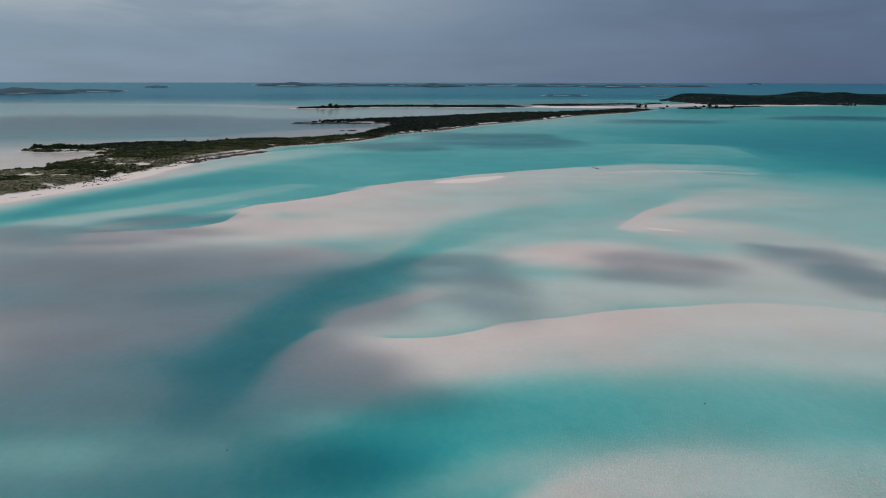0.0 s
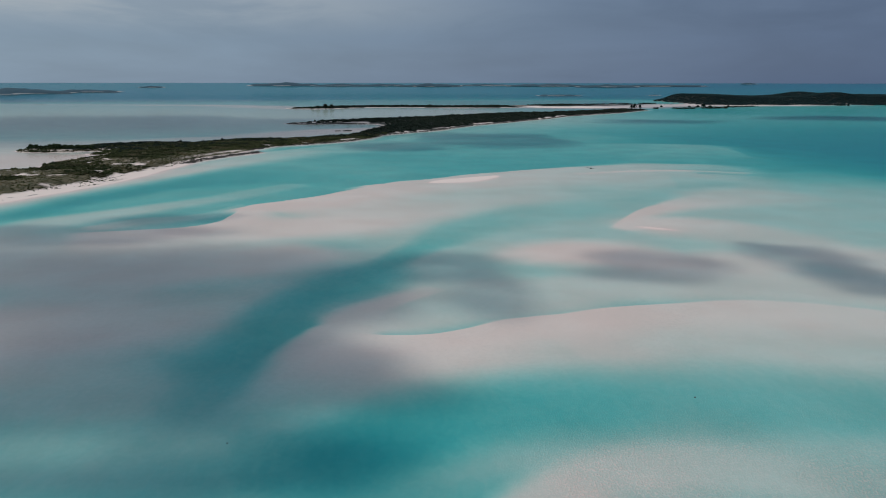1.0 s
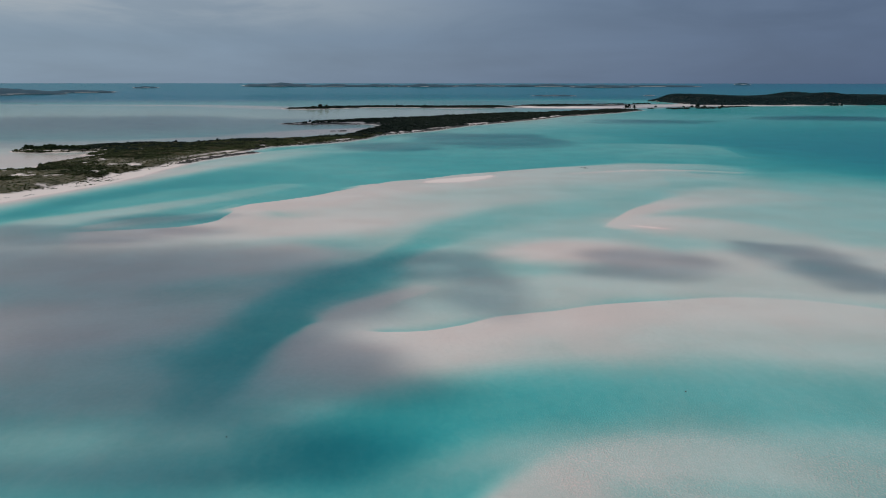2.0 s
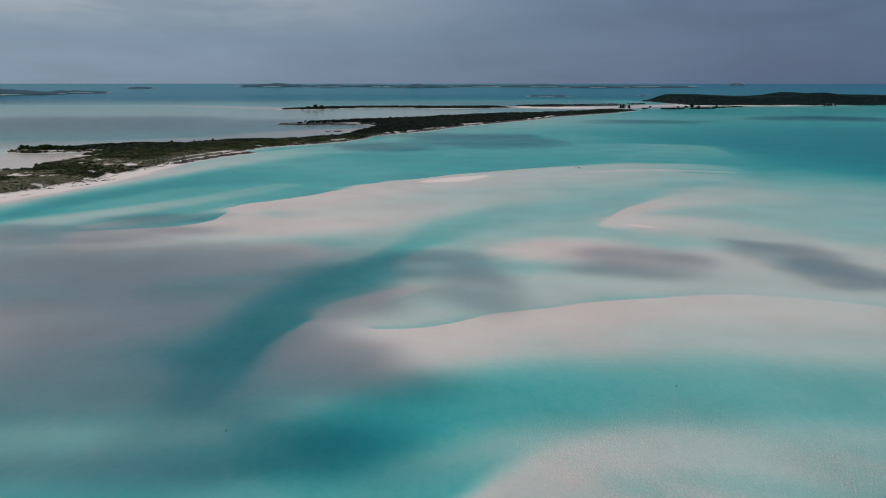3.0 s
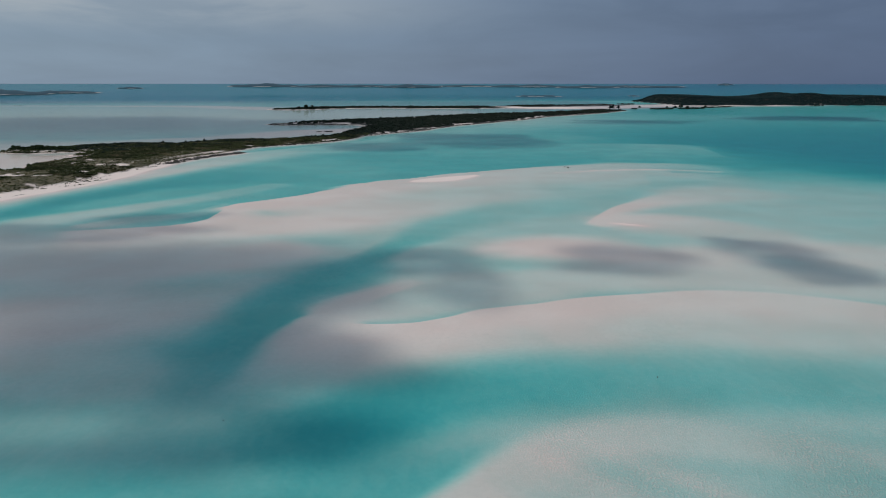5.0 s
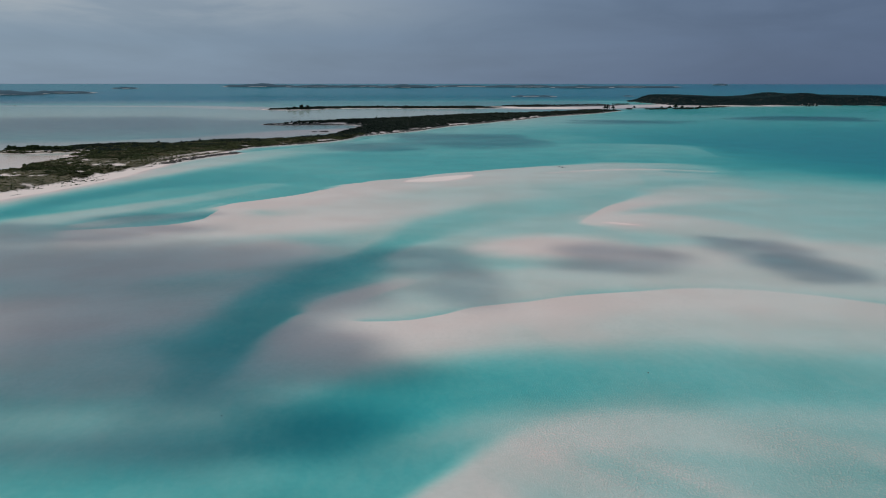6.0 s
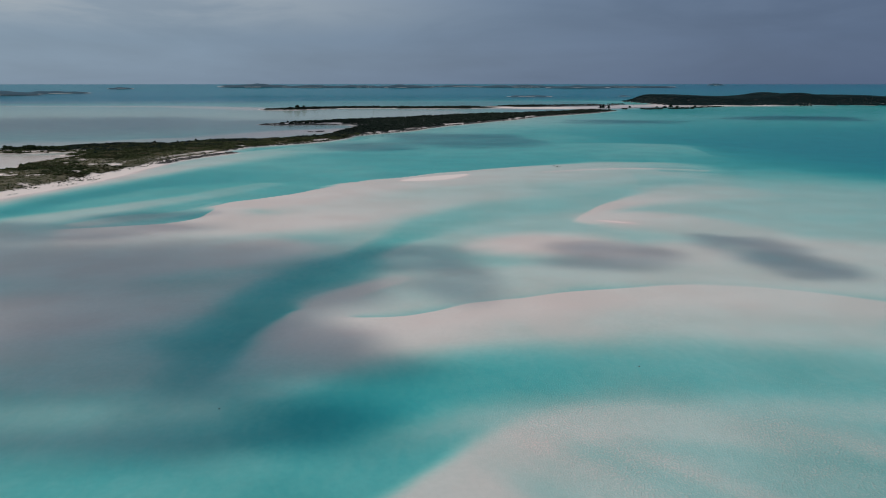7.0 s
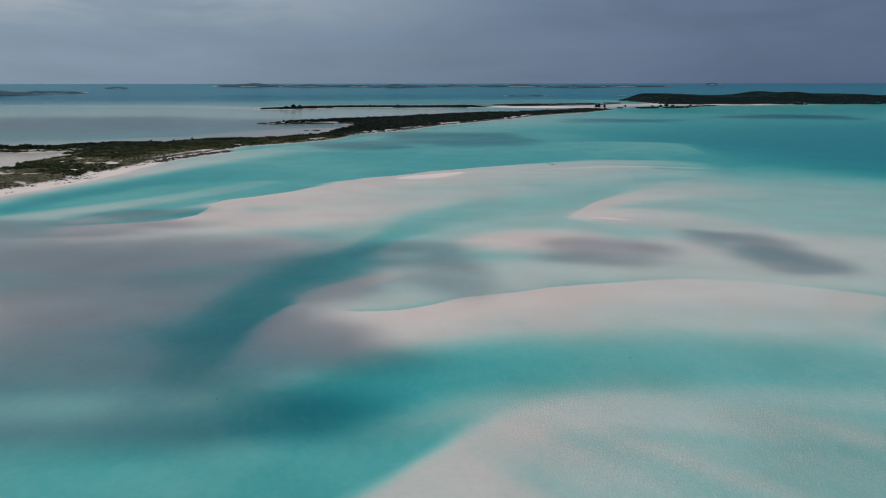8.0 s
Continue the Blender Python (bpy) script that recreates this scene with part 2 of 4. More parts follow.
# inner pool
STROKES.append([(-100.4, 247.1, 8, 7.5, 0.5), (-90.7, 257.5, 11, 9.2, 0.7), (-80.5, 264.2, 9.6, 8.9, 0.75), (-71.4, 277.3, 6.4, 6.6, 0.8), (-67.8, 294.5, 3, 2.9, 0.9)])
# inner shelf
STROKES.append([(-60, 554, 30.9, 41.7, 1), (-10, 619, 48, 64.5, 1.25), (50, 659, 60.3, 79.8, 1.38), (103, 688, 55.6, 71.9, 1.62)])
# crescent shoal
STROKES.append([(48, 537, 58.9, 64.3, 1.56), (100, 566, 53.5, 101.9, 1.44), (160, 583, 22.8, 163.3, 1.2), (183, 548, 8.1, 75.6, 1.26), (182, 493, 4, 31.8, 1.44)])
# middle sound
STROKES.append([(-0.5, 200.5, 59.8, 41.2, 0.5), (14, 214.8, 62.3, 45.4, 0.5), (33.1, 226.9, 62.6, 52.9, 0.55), (50.3, 235.7, 82.7, 62.1, 0.5), (66.9, 238.6, 121.3, 73.8, 0.48), (91.8, 240.6, 175.2, 80.9, 0.5), (127.3, 240.8, 214.6, 89.2, 0.6), (154, 236.3, 215.3, 91.3, 0.65)])
# west flat
STROKES.append([(-129.3, 193.5, 89, 47.2, 0.22), (-101.5, 190.6, 89.3, 47.9, 0.22), (-86, 190.6, 80.4, 49.8, 0.2), (-73.1, 190.7, 69.1, 49.8, 0.2), (-60.1, 190.8, 60.3, 43.9, 0.2), (-47.9, 193.9, 60.5, 31.4, 0.18), (-35, 203.7, 40.9, 19.2, 0.16)])
# west flat south
STROKES.append([(-66.5, 110, 21.9, 18.7, 0.5), (-52.2, 109, 21.5, 18.4, 0.5), (-42.7, 108, 18.3, 16.7, 0.6), (-33.3, 107, 18.1, 13.7, 0.85)])
# south-west shallows
STROKES.append([(-54.7, 89, 18.9, 15.7, 0.8), (-42, 89, 18.4, 15.3, 0.8), (-30.2, 87.6, 16.3, 13.6, 1), (-21.1, 83.6, 12.3, 11.6, 1.1)])
# south-west deep
STROKES.append([(-46.9, 67.9, 11.4, 16.5, 1.3), (-30.3, 67.1, 12.2, 16.5, 1.4), (-15.5, 66.4, 13, 16.5, 1.6)])
# west ridge
STROKES.append([(-81.1, 136, 39, 35.1, 0.12), (-69.2, 138.6, 40.5, 35.1, 0.13), (-59.3, 142.7, 41, 34, 0.17), (-50.5, 151.9, 31.3, 27.3, 0.25), (-43.8, 166.9, 21.2, 21.6, 0.5)])
# middle flat
STROKES.append([(4.1, 162.6, 29, 21.2, 0.34), (13.2, 166.2, 30.6, 22.2, 0.33), (25.1, 169.6, 26.1, 23.3, 0.3), (37.2, 172.1, 28.4, 25.2, 0.28), (60.4, 171.2, 36.4, 26.2, 0.27), (88.6, 165.2, 43.3, 29.8, 0.27), (105.1, 158.7, 41.9, 29.3, 0.3)])
# long bank
STROKES.append([(-96.7, 237.5, 3, 38, 0.12), (-86.6, 240.9, 3, 42, 0.09), (-75.2, 246.3, 2.4, 45.5, 0.07), (-67.3, 257.7, 1.2, 34.6, 0.06), (-65.6, 274.9, 0.8, 25, 0.06), (-64.3, 289, 1.5, 54.6, 0.06), (-53.8, 304.7, 2.1, 83.5, 0.06), (-40, 325.5, 2.2, 91, 0.07), (-30.3, 339.8, 2.1, 86.9, 0.09), (-22.3, 356.3, 2.5, 99.2, 0.11), (-10.7, 367.9, 3.2, 119.4, 0.14), (4.1, 381.4, 3.4, 113.6, 0.17), (22.9, 399.7, 3.8, 120.6, 0.2), (45.8, 414.4, 5.7, 131.9, 0.24), (72.7, 427.3, 7.6, 137.2, 0.3), (97.4, 436.4, 11.5, 144.9, 0.38), (121, 438.1, 16.3, 149, 0.5), (137.7, 426.5, 18.3, 107.2, 0.7), (145.2, 407.4, 17.3, 63.6, 1)])
# bank body
STROKES.append([(-50, 238, 22.5, 23.3, 0.1), (-37, 247, 39.5, 34.7, 0.08), (-25, 256, 39.9, 36.6, 0.1), (-12, 272, 38.7, 31.8, 0.15), (7, 295, 43.2, 29.6, 0.25), (29, 321, 38.9, 27.6, 0.35)])
# sand line
STROKES.append([(65, 396, 2.5, 4, 0.12), (86, 407, 2.7, 4.9, 0.06), (106, 412, 3.2, 5.7, 0.06), (130, 410, 3.4, 6.8, 0.2), (146, 402, 4.1, 8, 0.5)])
# main channel
STROKES.append([(-31.6, 92, 7.8, 8.5, 0.9), (-31.4, 103.1, 10.1, 8.7, 1), (-30.8, 113.4, 11.1, 8.7, 1.25), (-30, 125.8, 12.2, 9.6, 1.45), (-28.1, 141.1, 12.5, 10.6, 1.55), (-24.5, 160.3, 12.8, 11.7, 1.55), (-17.8, 182.3, 12.4, 15.3, 1.45), (-11.4, 200.5, 6.1, 8.3, 1.3), (-2.1, 226.7, 8.5, 13.5, 1.1), (11.1, 249.8, 13.8, 20.7, 0.9), (30.1, 269.6, 20.1, 25.2, 0.75), (50.4, 282, 22, 21.7, 0.72), (83.9, 316.7, 22.4, 16.3, 0.7), (122.7, 356.6, 20.8, 16.6, 0.75)])
# front shelf
STROKES.append([(-5.8, 98.6, 26, 20, 0.5), (2.7, 103.2, 43, 27.8, 0.3), (16, 105.1, 50.2, 30.7, 0.25), (31, 105.8, 56.3, 32.7, 0.25), (49, 104.6, 56.9, 33.2, 0.28), (72.7, 101.5, 55, 32.9, 0.32)])
# front channel
STROKES.append([(-20.6, 78.8, 15, 9.3, 1.3), (-15.6, 83, 15.1, 10, 1.9), (-10.4, 89.1, 16.9, 11.6, 2.4), (-4.9, 94.4, 18.4, 13.4, 2.35), (1.2, 99.5, 19, 15.5, 2), (8.4, 102.6, 21, 17.1, 1.7), (15.9, 104.2, 22.1, 17.6, 1.5), (27, 105, 22.8, 17.9, 1.35), (38.1, 105, 23.8, 18.5, 1.22), (48.9, 104.3, 24, 18.7, 1.12), (57.1, 103.5, 24.2, 18.9, 1.05), (69.2, 101.7, 23.9, 18.8, 1)])
# bank foot
STROKES.append([(-22.9, 102.2, 7.8, 10.6, 0.95), (-21.8, 108.5, 8.6, 14.3, 0.62), (-20.5, 117.6, 9.3, 15.4, 0.42), (-18.6, 129.5, 9.2, 13.2, 0.26), (-16.4, 138.8, 8.4, 7.4, 0.16)])
# pool
STROKES.append([(-12.4, 139.5, 15.4, 4, 0.17), (-8.2, 142.9, 27.6, 8.6, 0.22), (-2.4, 145.7, 28.9, 12.9, 0.28), (4.8, 150.2, 24.2, 14, 0.34), (12.4, 155.4, 23.4, 17.3, 0.33), (21.6, 160.4, 20.2, 18.3, 0.3)])
# small spit
STROKES.append([(-16.9, 138.1, 7.2, 5.4, 0.14), (-13.6, 147.9, 8.4, 4.7, 0.18), (-9.4, 155.3, 8.1, 3.6, 0.16), (-4.8, 162.1, 7.7, 2.7, 0.16), (0.2, 169, 7, 1.9, 0.27)])
# near bank
STROKES.append([(-17.5, 138.4, 7.7, 25.7, 0.16), (-12.6, 136.5, 2.5, 33.9, 0.1), (-6, 136.2, 1.3, 33.7, 0.07), (0.6, 137.2, 0.9, 30, 0.06), (6.4, 140.2, 0.8, 26.1, 0.06), (11.6, 144.3, 0.8, 27, 0.06), (16.9, 147.3, 1, 31.5, 0.06), (23.3, 149.5, 1, 32.5, 0.06), (33.5, 154.2, 1.1, 35.6, 0.08), (44.9, 157.1, 1.6, 40.1, 0.1), (58.3, 158.5, 1.7, 43.6, 0.12), (71.5, 156.4, 2.3, 44.2, 0.14), (81.9, 152.1, 2.7, 42, 0.16), (92.9, 143.9, 3.4, 37.4, 0.2)])
# east bank body
STROKES.append([(52.6, 247.1, 3.3, 15.1, 0.1), (65.8, 253.3, 17.6, 31.6, 0.1), (79.6, 248.3, 22.2, 32, 0.19), (91.5, 227.2, 21.7, 25, 0.3), (99.3, 204.4, 25, 22.4, 0.2), (115, 188.6, 38.8, 28.7, 0.24)])
# east bank edge
STROKES.append([(52, 249.1, 1.3, 5.3, 0.08), (59.9, 265.2, 1.5, 9.9, 0.08), (77.4, 291.5, 4.4, 20.4, 0.12), (96.4, 308.9, 13.4, 32.4, 0.24), (116.9, 320.2, 33.1, 38.7, 0.38)])
# middle spit
STROKES.append([(19.1, 198.7, 4.6, 6.4, 0.25), (24.3, 203.4, 15, 15.1, 0.08), (34.6, 207.6, 28.3, 25.3, 0.06), (46.1, 202.1, 22, 23.5, 0.08), (58.9, 194.4, 21.5, 20.6, 0.13), (72.2, 194.5, 24.5, 22.2, 0.18)])
# front flat
STROKES.append([(8.7, 66, 11.7, 14.1, 0.24), (15.1, 68.6, 17.3, 18, 0.3), (22.8, 69.6, 21.3, 21.5, 0.38), (33.2, 68.6, 20.7, 22, 0.5), (44.7, 66.3, 19.3, 21.8, 0.6), (58.6, 63.7, 17.8, 21.4, 0.7)])
# front bank
STROKES.append([(-2.9, 61.1, 7.3, 9, 0.2), (1, 66.3, 6.7, 9.2, 0.18), (5.2, 72.3, 6.5, 9.1, 0.17), (9.4, 77.2, 7.1, 8.6, 0.18), (14.8, 81.8, 8, 7.9, 0.2), (20.6, 84.5, 8.8, 7.8, 0.24), (28.1, 85.7, 9.4, 7.7, 0.29), (35.3, 84.9, 9.3, 7.7, 0.35), (43.2, 82.7, 8.8, 7.3, 0.42), (51.2, 79.6, 8.1, 6.8, 0.5), (62.2, 75.4, 7.4, 6.6, 0.58)])
# dry crest
STROKES.append([(-3, 361, 3.6, 5.2, -0.08), (5, 367, 9.3, 13.8, -0.1), (15, 375, 9, 13.3, -0.1), (26, 385, 3.4, 4.9, -0.08)])
# dry patch
STROKES.append([(58, 246, 1.5, 1.5, -0.02), (62, 243, 2.5, 2.6, -0.06), (67, 240, 1.8, 1.8, -0.03)])
# west lagoon shore
STROKES.append([(-419, 493, 137.5, 150, 0.35), (-323, 523, 137.5, 137.5, 0.3), (-264, 551, 125, 125, 0.25), (-227, 588, 75, 100, 0.25), (-188, 629, 50, 75, 0.25)])
# mud flat
STROKES.append([(-312, 455, 75, 75, 0.08), (-257, 459, 77.5, 150, 0.08), (-222, 463, 70, 118.8, 0.08), (-190, 492, 37.5, 37.5, 0.06)])
# middle bay
STROKES.append([(-103, 766, 20, 32.5, 0.05), (-74, 776, 25, 37.5, 0.03), (-49, 796, 17.5, 25, 0.03)])
# cay
STROKES.append([(-165, 234, 26.3, 18.3, -1.2), (-180, 319, 58, 23.8, -1.4), (-180, 344, 133.8, 44.3, -1.6), (-169, 371, 88.3, 37, -1.6), (-158, 407, 49.7, 28.5, -1.6), (-154, 481, 64.5, 39.4, -1.5), (-147, 513, 73.6, 43.8, -1.5), (-134, 573, 58.8, 41.5, -1.5), (-106, 609, 58.8, 43.1, -1.5), (-78, 643, 31, 32.7, -1.6), (-58, 685, 13.7, 18.7, -1.6), (-41, 767, 19.7, 27, -1.7), (-2, 896, 74.3, 50.2, -1.7), (43, 1002, 85.9, 62.5, -1.7), (122, 1116, 100.6, 76.1, -1.7), (200, 1190, 76, 61.1, -1.6), (301, 1326, 53.2, 44.6, -1.3)])
# cay shore
STROKES.append([(-63, 663.6, 6.2, 11.7, -1), (-40, 724.1, 15.7, 21, -1.1), (-12.2, 777.2, 23.1, 28, -1.2), (20, 844.1, 23.6, 30.2, -1.2), (58.7, 930.1, 22.3, 31.2, -1.2), (103.7, 1011.1, 20.5, 30.2, -1.1), (155.8, 1098.1, 16.6, 30, -1), (213.6, 1179.4, 19.3, 22.3, -0.9)])
# tidal pond
STROKES.append([(-274, 437, 67.7, 71.6, 0.06), (-252, 449, 56.1, 64, 0.06), (-239, 459, 50.5, 51, 0.06), (-221, 473, 36.8, 34.3, 0.06), (-205, 488, 24.3, 24.1, 0.05), (-191, 502, 11.8, 13.1, 0.03)])
# cay spit
STROKES.append([(-255, 531, 13.3, 15.2, -0.6), (-239, 535, 22, 22.9, -1), (-213, 552, 34.7, 31, -1.1), (-191, 562, 55.1, 51.3, -1.3)])
# middle point
STROKES.append([(-141, 893, 25.6, 35.6, -0.6), (-99, 920, 42.4, 50.9, -1.1), (-52, 934, 86.6, 82.7, -1.4), (4, 978, 83.1, 88.5, -1.4)])
# north point
STROKES.append([(-210, 1408, 44, 58.7, -1.1), (-141, 1492, 69.8, 78.1, -1.2), (-44, 1513, 71.8, 79.4, -1.2), (65, 1500, 91.7, 94.1, -1.3), (223, 1579, 84.3, 88, -1.2), (368, 1624, 90.9, 94.5, -1.1)])
# beach
STROKES.append([(-162.8, 295.2, 21.4, 15.3, -0.1), (-154.6, 319.6, 19.8, 13.9, -0.1), (-148.8, 352.1, 20.2, 13.9, -0.1), (-142.6, 387, 22.4, 15.3, -0.1), (-137.9, 429.3, 19.4, 16.1, -0.1), (-133.5, 464.1, 13.6, 16.3, -0.1), (-125.4, 493.1, 9.8, 13.6, -0.1), (-110.9, 517.4, 9, 11.3, -0.1)])
# sand neck
STROKES.append([(149, 1557.6, 58, 52.7, -0.1), (210.8, 1489, 105, 146.4, -0.1), (279.5, 1491.6, 174.6, 163.2, -0.1), (342.6, 1528.8, 186.5, 140.6, -0.1), (406.7, 1567.9, 200.2, 149.8, -0.1), (491.3, 1609.7, 191.6, 136.1, -0.1), (595, 1633.9, 148.8, 108.2, -0.1), (714.9, 1638.9, 131.5, 77.2, -0.08)])

TABLE = np.random.RandomState(7).rand(257, 257).astype(np.float32)


def value_noise(x, y, size, shift=0.0):
    """Smooth noise from 0 to 1, with cells of that size in metres."""
    u, v = x / size + 91.7 + shift, y / size + 37.3 + 1.7 * shift
    i, j = np.floor(u).astype(int), np.floor(v).astype(int)
    a, b = u - i, v - j
    a, b = a * a * (3 - 2 * a), b * b * (3 - 2 * b)
    i, j = i % 256, j % 256
    return (TABLE[i, j] * (1 - a) + TABLE[i + 1, j] * a) * (1 - b) + (TABLE[i, j + 1] * (1 - a) + TABLE[i + 1, j + 1] * a) * b


def smooth(t):
    t = np.clip(t, 0, 1)
    return t * t * (3 - 2 * t)


def curve_of(points, steps=6):
    """A smooth line through the points (all their columns)."""
    p = np.array(points, float)
    p = np.vstack([2 * p[0] - p[1], p, 2 * p[-1] - p[-2]])
    t = np.linspace(0, 1, steps, endpoint=False)[:, None]
    rows = [0.5 * (2 * b + (c - a) * t + (2 * a - 5 * b + 4 * c - d) * t ** 2 + (3 * b - a - 3 * c + d) * t ** 3)
            for a, b, c, d in zip(p, p[1:], p[2:], p[3:])]
    q = np.vstack(rows + [p[-2:-1]])
    q[:, 2:4] = np.maximum(q[:, 2:4], 0.3)
    return q


def near_line(x, y, q):
    """For each place: how far it lies from the line q, as a share of the line's width on that side, and the depth there."""
    best, depth = np.full(x.shape, 1e9), np.zeros(x.shape)
    for a, b in zip(q, q[1:]):
        ex, ey = b[0] - a[0], b[1] - a[1]
        long = math.hypot(ex, ey) + 1e-9
        ux, uy = ex / long, ey / long
        along = (x - a[0]) * ux + (y - a[1]) * uy
        across = (y - a[1]) * ux - (x - a[0]) * uy
        t = np.clip(along / long, 0, 1)
        wl, wr = a[2] + t * (b[2] - a[2]), a[3] + t * (b[3] - a[3])
        over = np.maximum(np.maximum(-along, along - long), 0)
        cap = np.maximum(np.minimum(wl, wr), 0.3 * np.maximum(wl, wr))
        d = np.hypot(across / np.where(across > 0, wl, wr), over / cap)
        k = d < best
        best[k] = d[k]
        depth[k] = (a[4] + t * (b[4] - a[4]))[k]
    return best, depth


def sea_floor(x, y):
    """Depth of the bottom below the sea at each place, in metres."""
    r = np.hypot(x, y)
    far = smooth((r - 250) / 600)
    wx = x + (value_noise(x, y, 23) - 0.5) * 3.0 + (value_noise(x, y, 90, 5) - 0.5) * 16 * far + (value_noise(x, y, 7, 8) - .5) * 0.9
    wy = y + (value_noise(x, y, 19, 3) - 0.5) * 2.2 + (value_noise(x, y, 70, 9) - 0.5) * 22 * far
    depth = 1.4 + 0.5 * smooth((r - 250) / 300) + 0.5 * (value_noise(x, y, 120, 2) - 0.5) + 4.0 * smooth((r - 1900) / 900)
    for points in STROKES:
        q = curve_of(points)
        w = q[:, 2:4].max() + 5
        k = np.nonzero((wx > q[:, 0].min() - w) & (wx < q[:, 0].max() + w) & (wy > q[:, 1].min() - w) & (wy < q[:, 1].max() + w))[0]
        if not len(k):
            continue
        d, level = near_line(wx[k], wy[k], q)
        m = smooth(1.15 * (1 - d))
        m = np.where(level < depth[k], 1 - (1 - m) ** 1.7, m)
        depth[k] += (level - depth[k]) * m
    under = smooth(depth / 1.5)
    # faint swales that run aslant over the front bank
    along, across = 0.64 * wx - 0.77 * wy, 0.77 * wx + 0.64 * wy
    front = smooth((88 - wy) / 14) * smooth((wx - 2) / 14) * smooth((80 - wx) / 20)
    depth += front * 0.42 * (value_noise(along * 0.16, across, 4.2, 14) - 0.45)
    depth += (value_noise(x, y, 14, 4) - 0.5) * 0.22 * under + (value_noise(x, y, 5, 6) - 0.5) * (0.015 + 0.10 * under)
    depth += (value_noise(x, y, 300, 12) - 0.5) * 0.8 * under * smooth((r - 350) / 500)
    return depth


def far_rise(r):
    """The sheet lifts towards its rim, so that its edge meets the true horizon."""
    return 40.0 * smooth((r - 2800) / 2150)


def hill(x, y):
    """Height of the wooded hills on the eastern island."""
    top = 10.5 + 3 * value_noise(x, y, 90, 21) + 8 * np.exp(-((x - 792) / 40) ** 2) + 5 * np.exp(-((x - 547) / 75) ** 2) + 5 * np.exp(-((x - 930) / 38) ** 2)
    across = smooth((y - 1600 - 0.02 * (x - 600)) / 110) * smooth((2050 - y) / 150)
    return top * across * smooth((x - 495) / 40)


def soil_at(x, y, depth):
    """Where scrub has made soil: patchy on the open dunes, closed further along the cays."""
    patch = value_noise(x, y, 9, 30) * 0.55 + value_noise(x, y, 4, 31) * 0.45
    open_dune = smooth((600 - y) / 200)
    ribbon = value_noise(x * 0.7 - y * 0.7, x + y, 9, 32) * 0.5 + value_noise(x, y, 22, 33) * 0.5
    bare = np.exp(-((depth + 0.75) / 0.32) ** 2) * smooth((ribbon - 0.5) / 0.12) * smooth((y - 440) / 80) * smooth((1250 - y) / 200)
    pond = np.exp(-((x + 222) / 90) ** 2 - ((y - 462) / 80) ** 2)
    return smooth((-depth - 0.12 + 0.11 * pond) / (0.15 - 0.12 * pond)) * smooth((patch - 0.32 * open_dune + 0.12) / 0.14) * (1 - bare)


def grid_mesh(name, az, rad):
    """A fan of rings round the origin: places and the faces between them."""
    a, r = np.meshgrid(az, rad)
    x, y = (np.sin(a) * r).ravel(), (np.cos(a) * r).ravel()
    na, nr = len(az), len(rad)
    i = (np.arange(nr - 1)[:, None] * na + np.arange(na - 1)[None]).ravel()
    return x, y, np.stack([i, i + 1, i + 1 + na, i + na], 1)


def mesh_of(name, co, faces, material, shade=True):
    me = bpy.data.meshes.new(name)
    me.vertices.add(len(co))
    me.vertices.foreach_set("co", np.asarray(co, np.float32).ravel())
    faces = np.asarray(faces)
    k = faces.shape[1]
    me.loops.add(faces.size)
    me.loops.foreach_set("vertex_index", faces.ravel().astype(np.int32))
    me.polygons.add(len(faces))
    me.polygons.foreach_set("loop_start", np.arange(0, faces.size, k, dtype=np.int32))
    me.polygons.foreach_set("loop_total", np.full(len(faces), k, np.int32))
    me.polygons.foreach_set("use_smooth", np.full(len(faces), shade))
    me.update(calc_edges=True)
    me.materials.append(material)
    return me


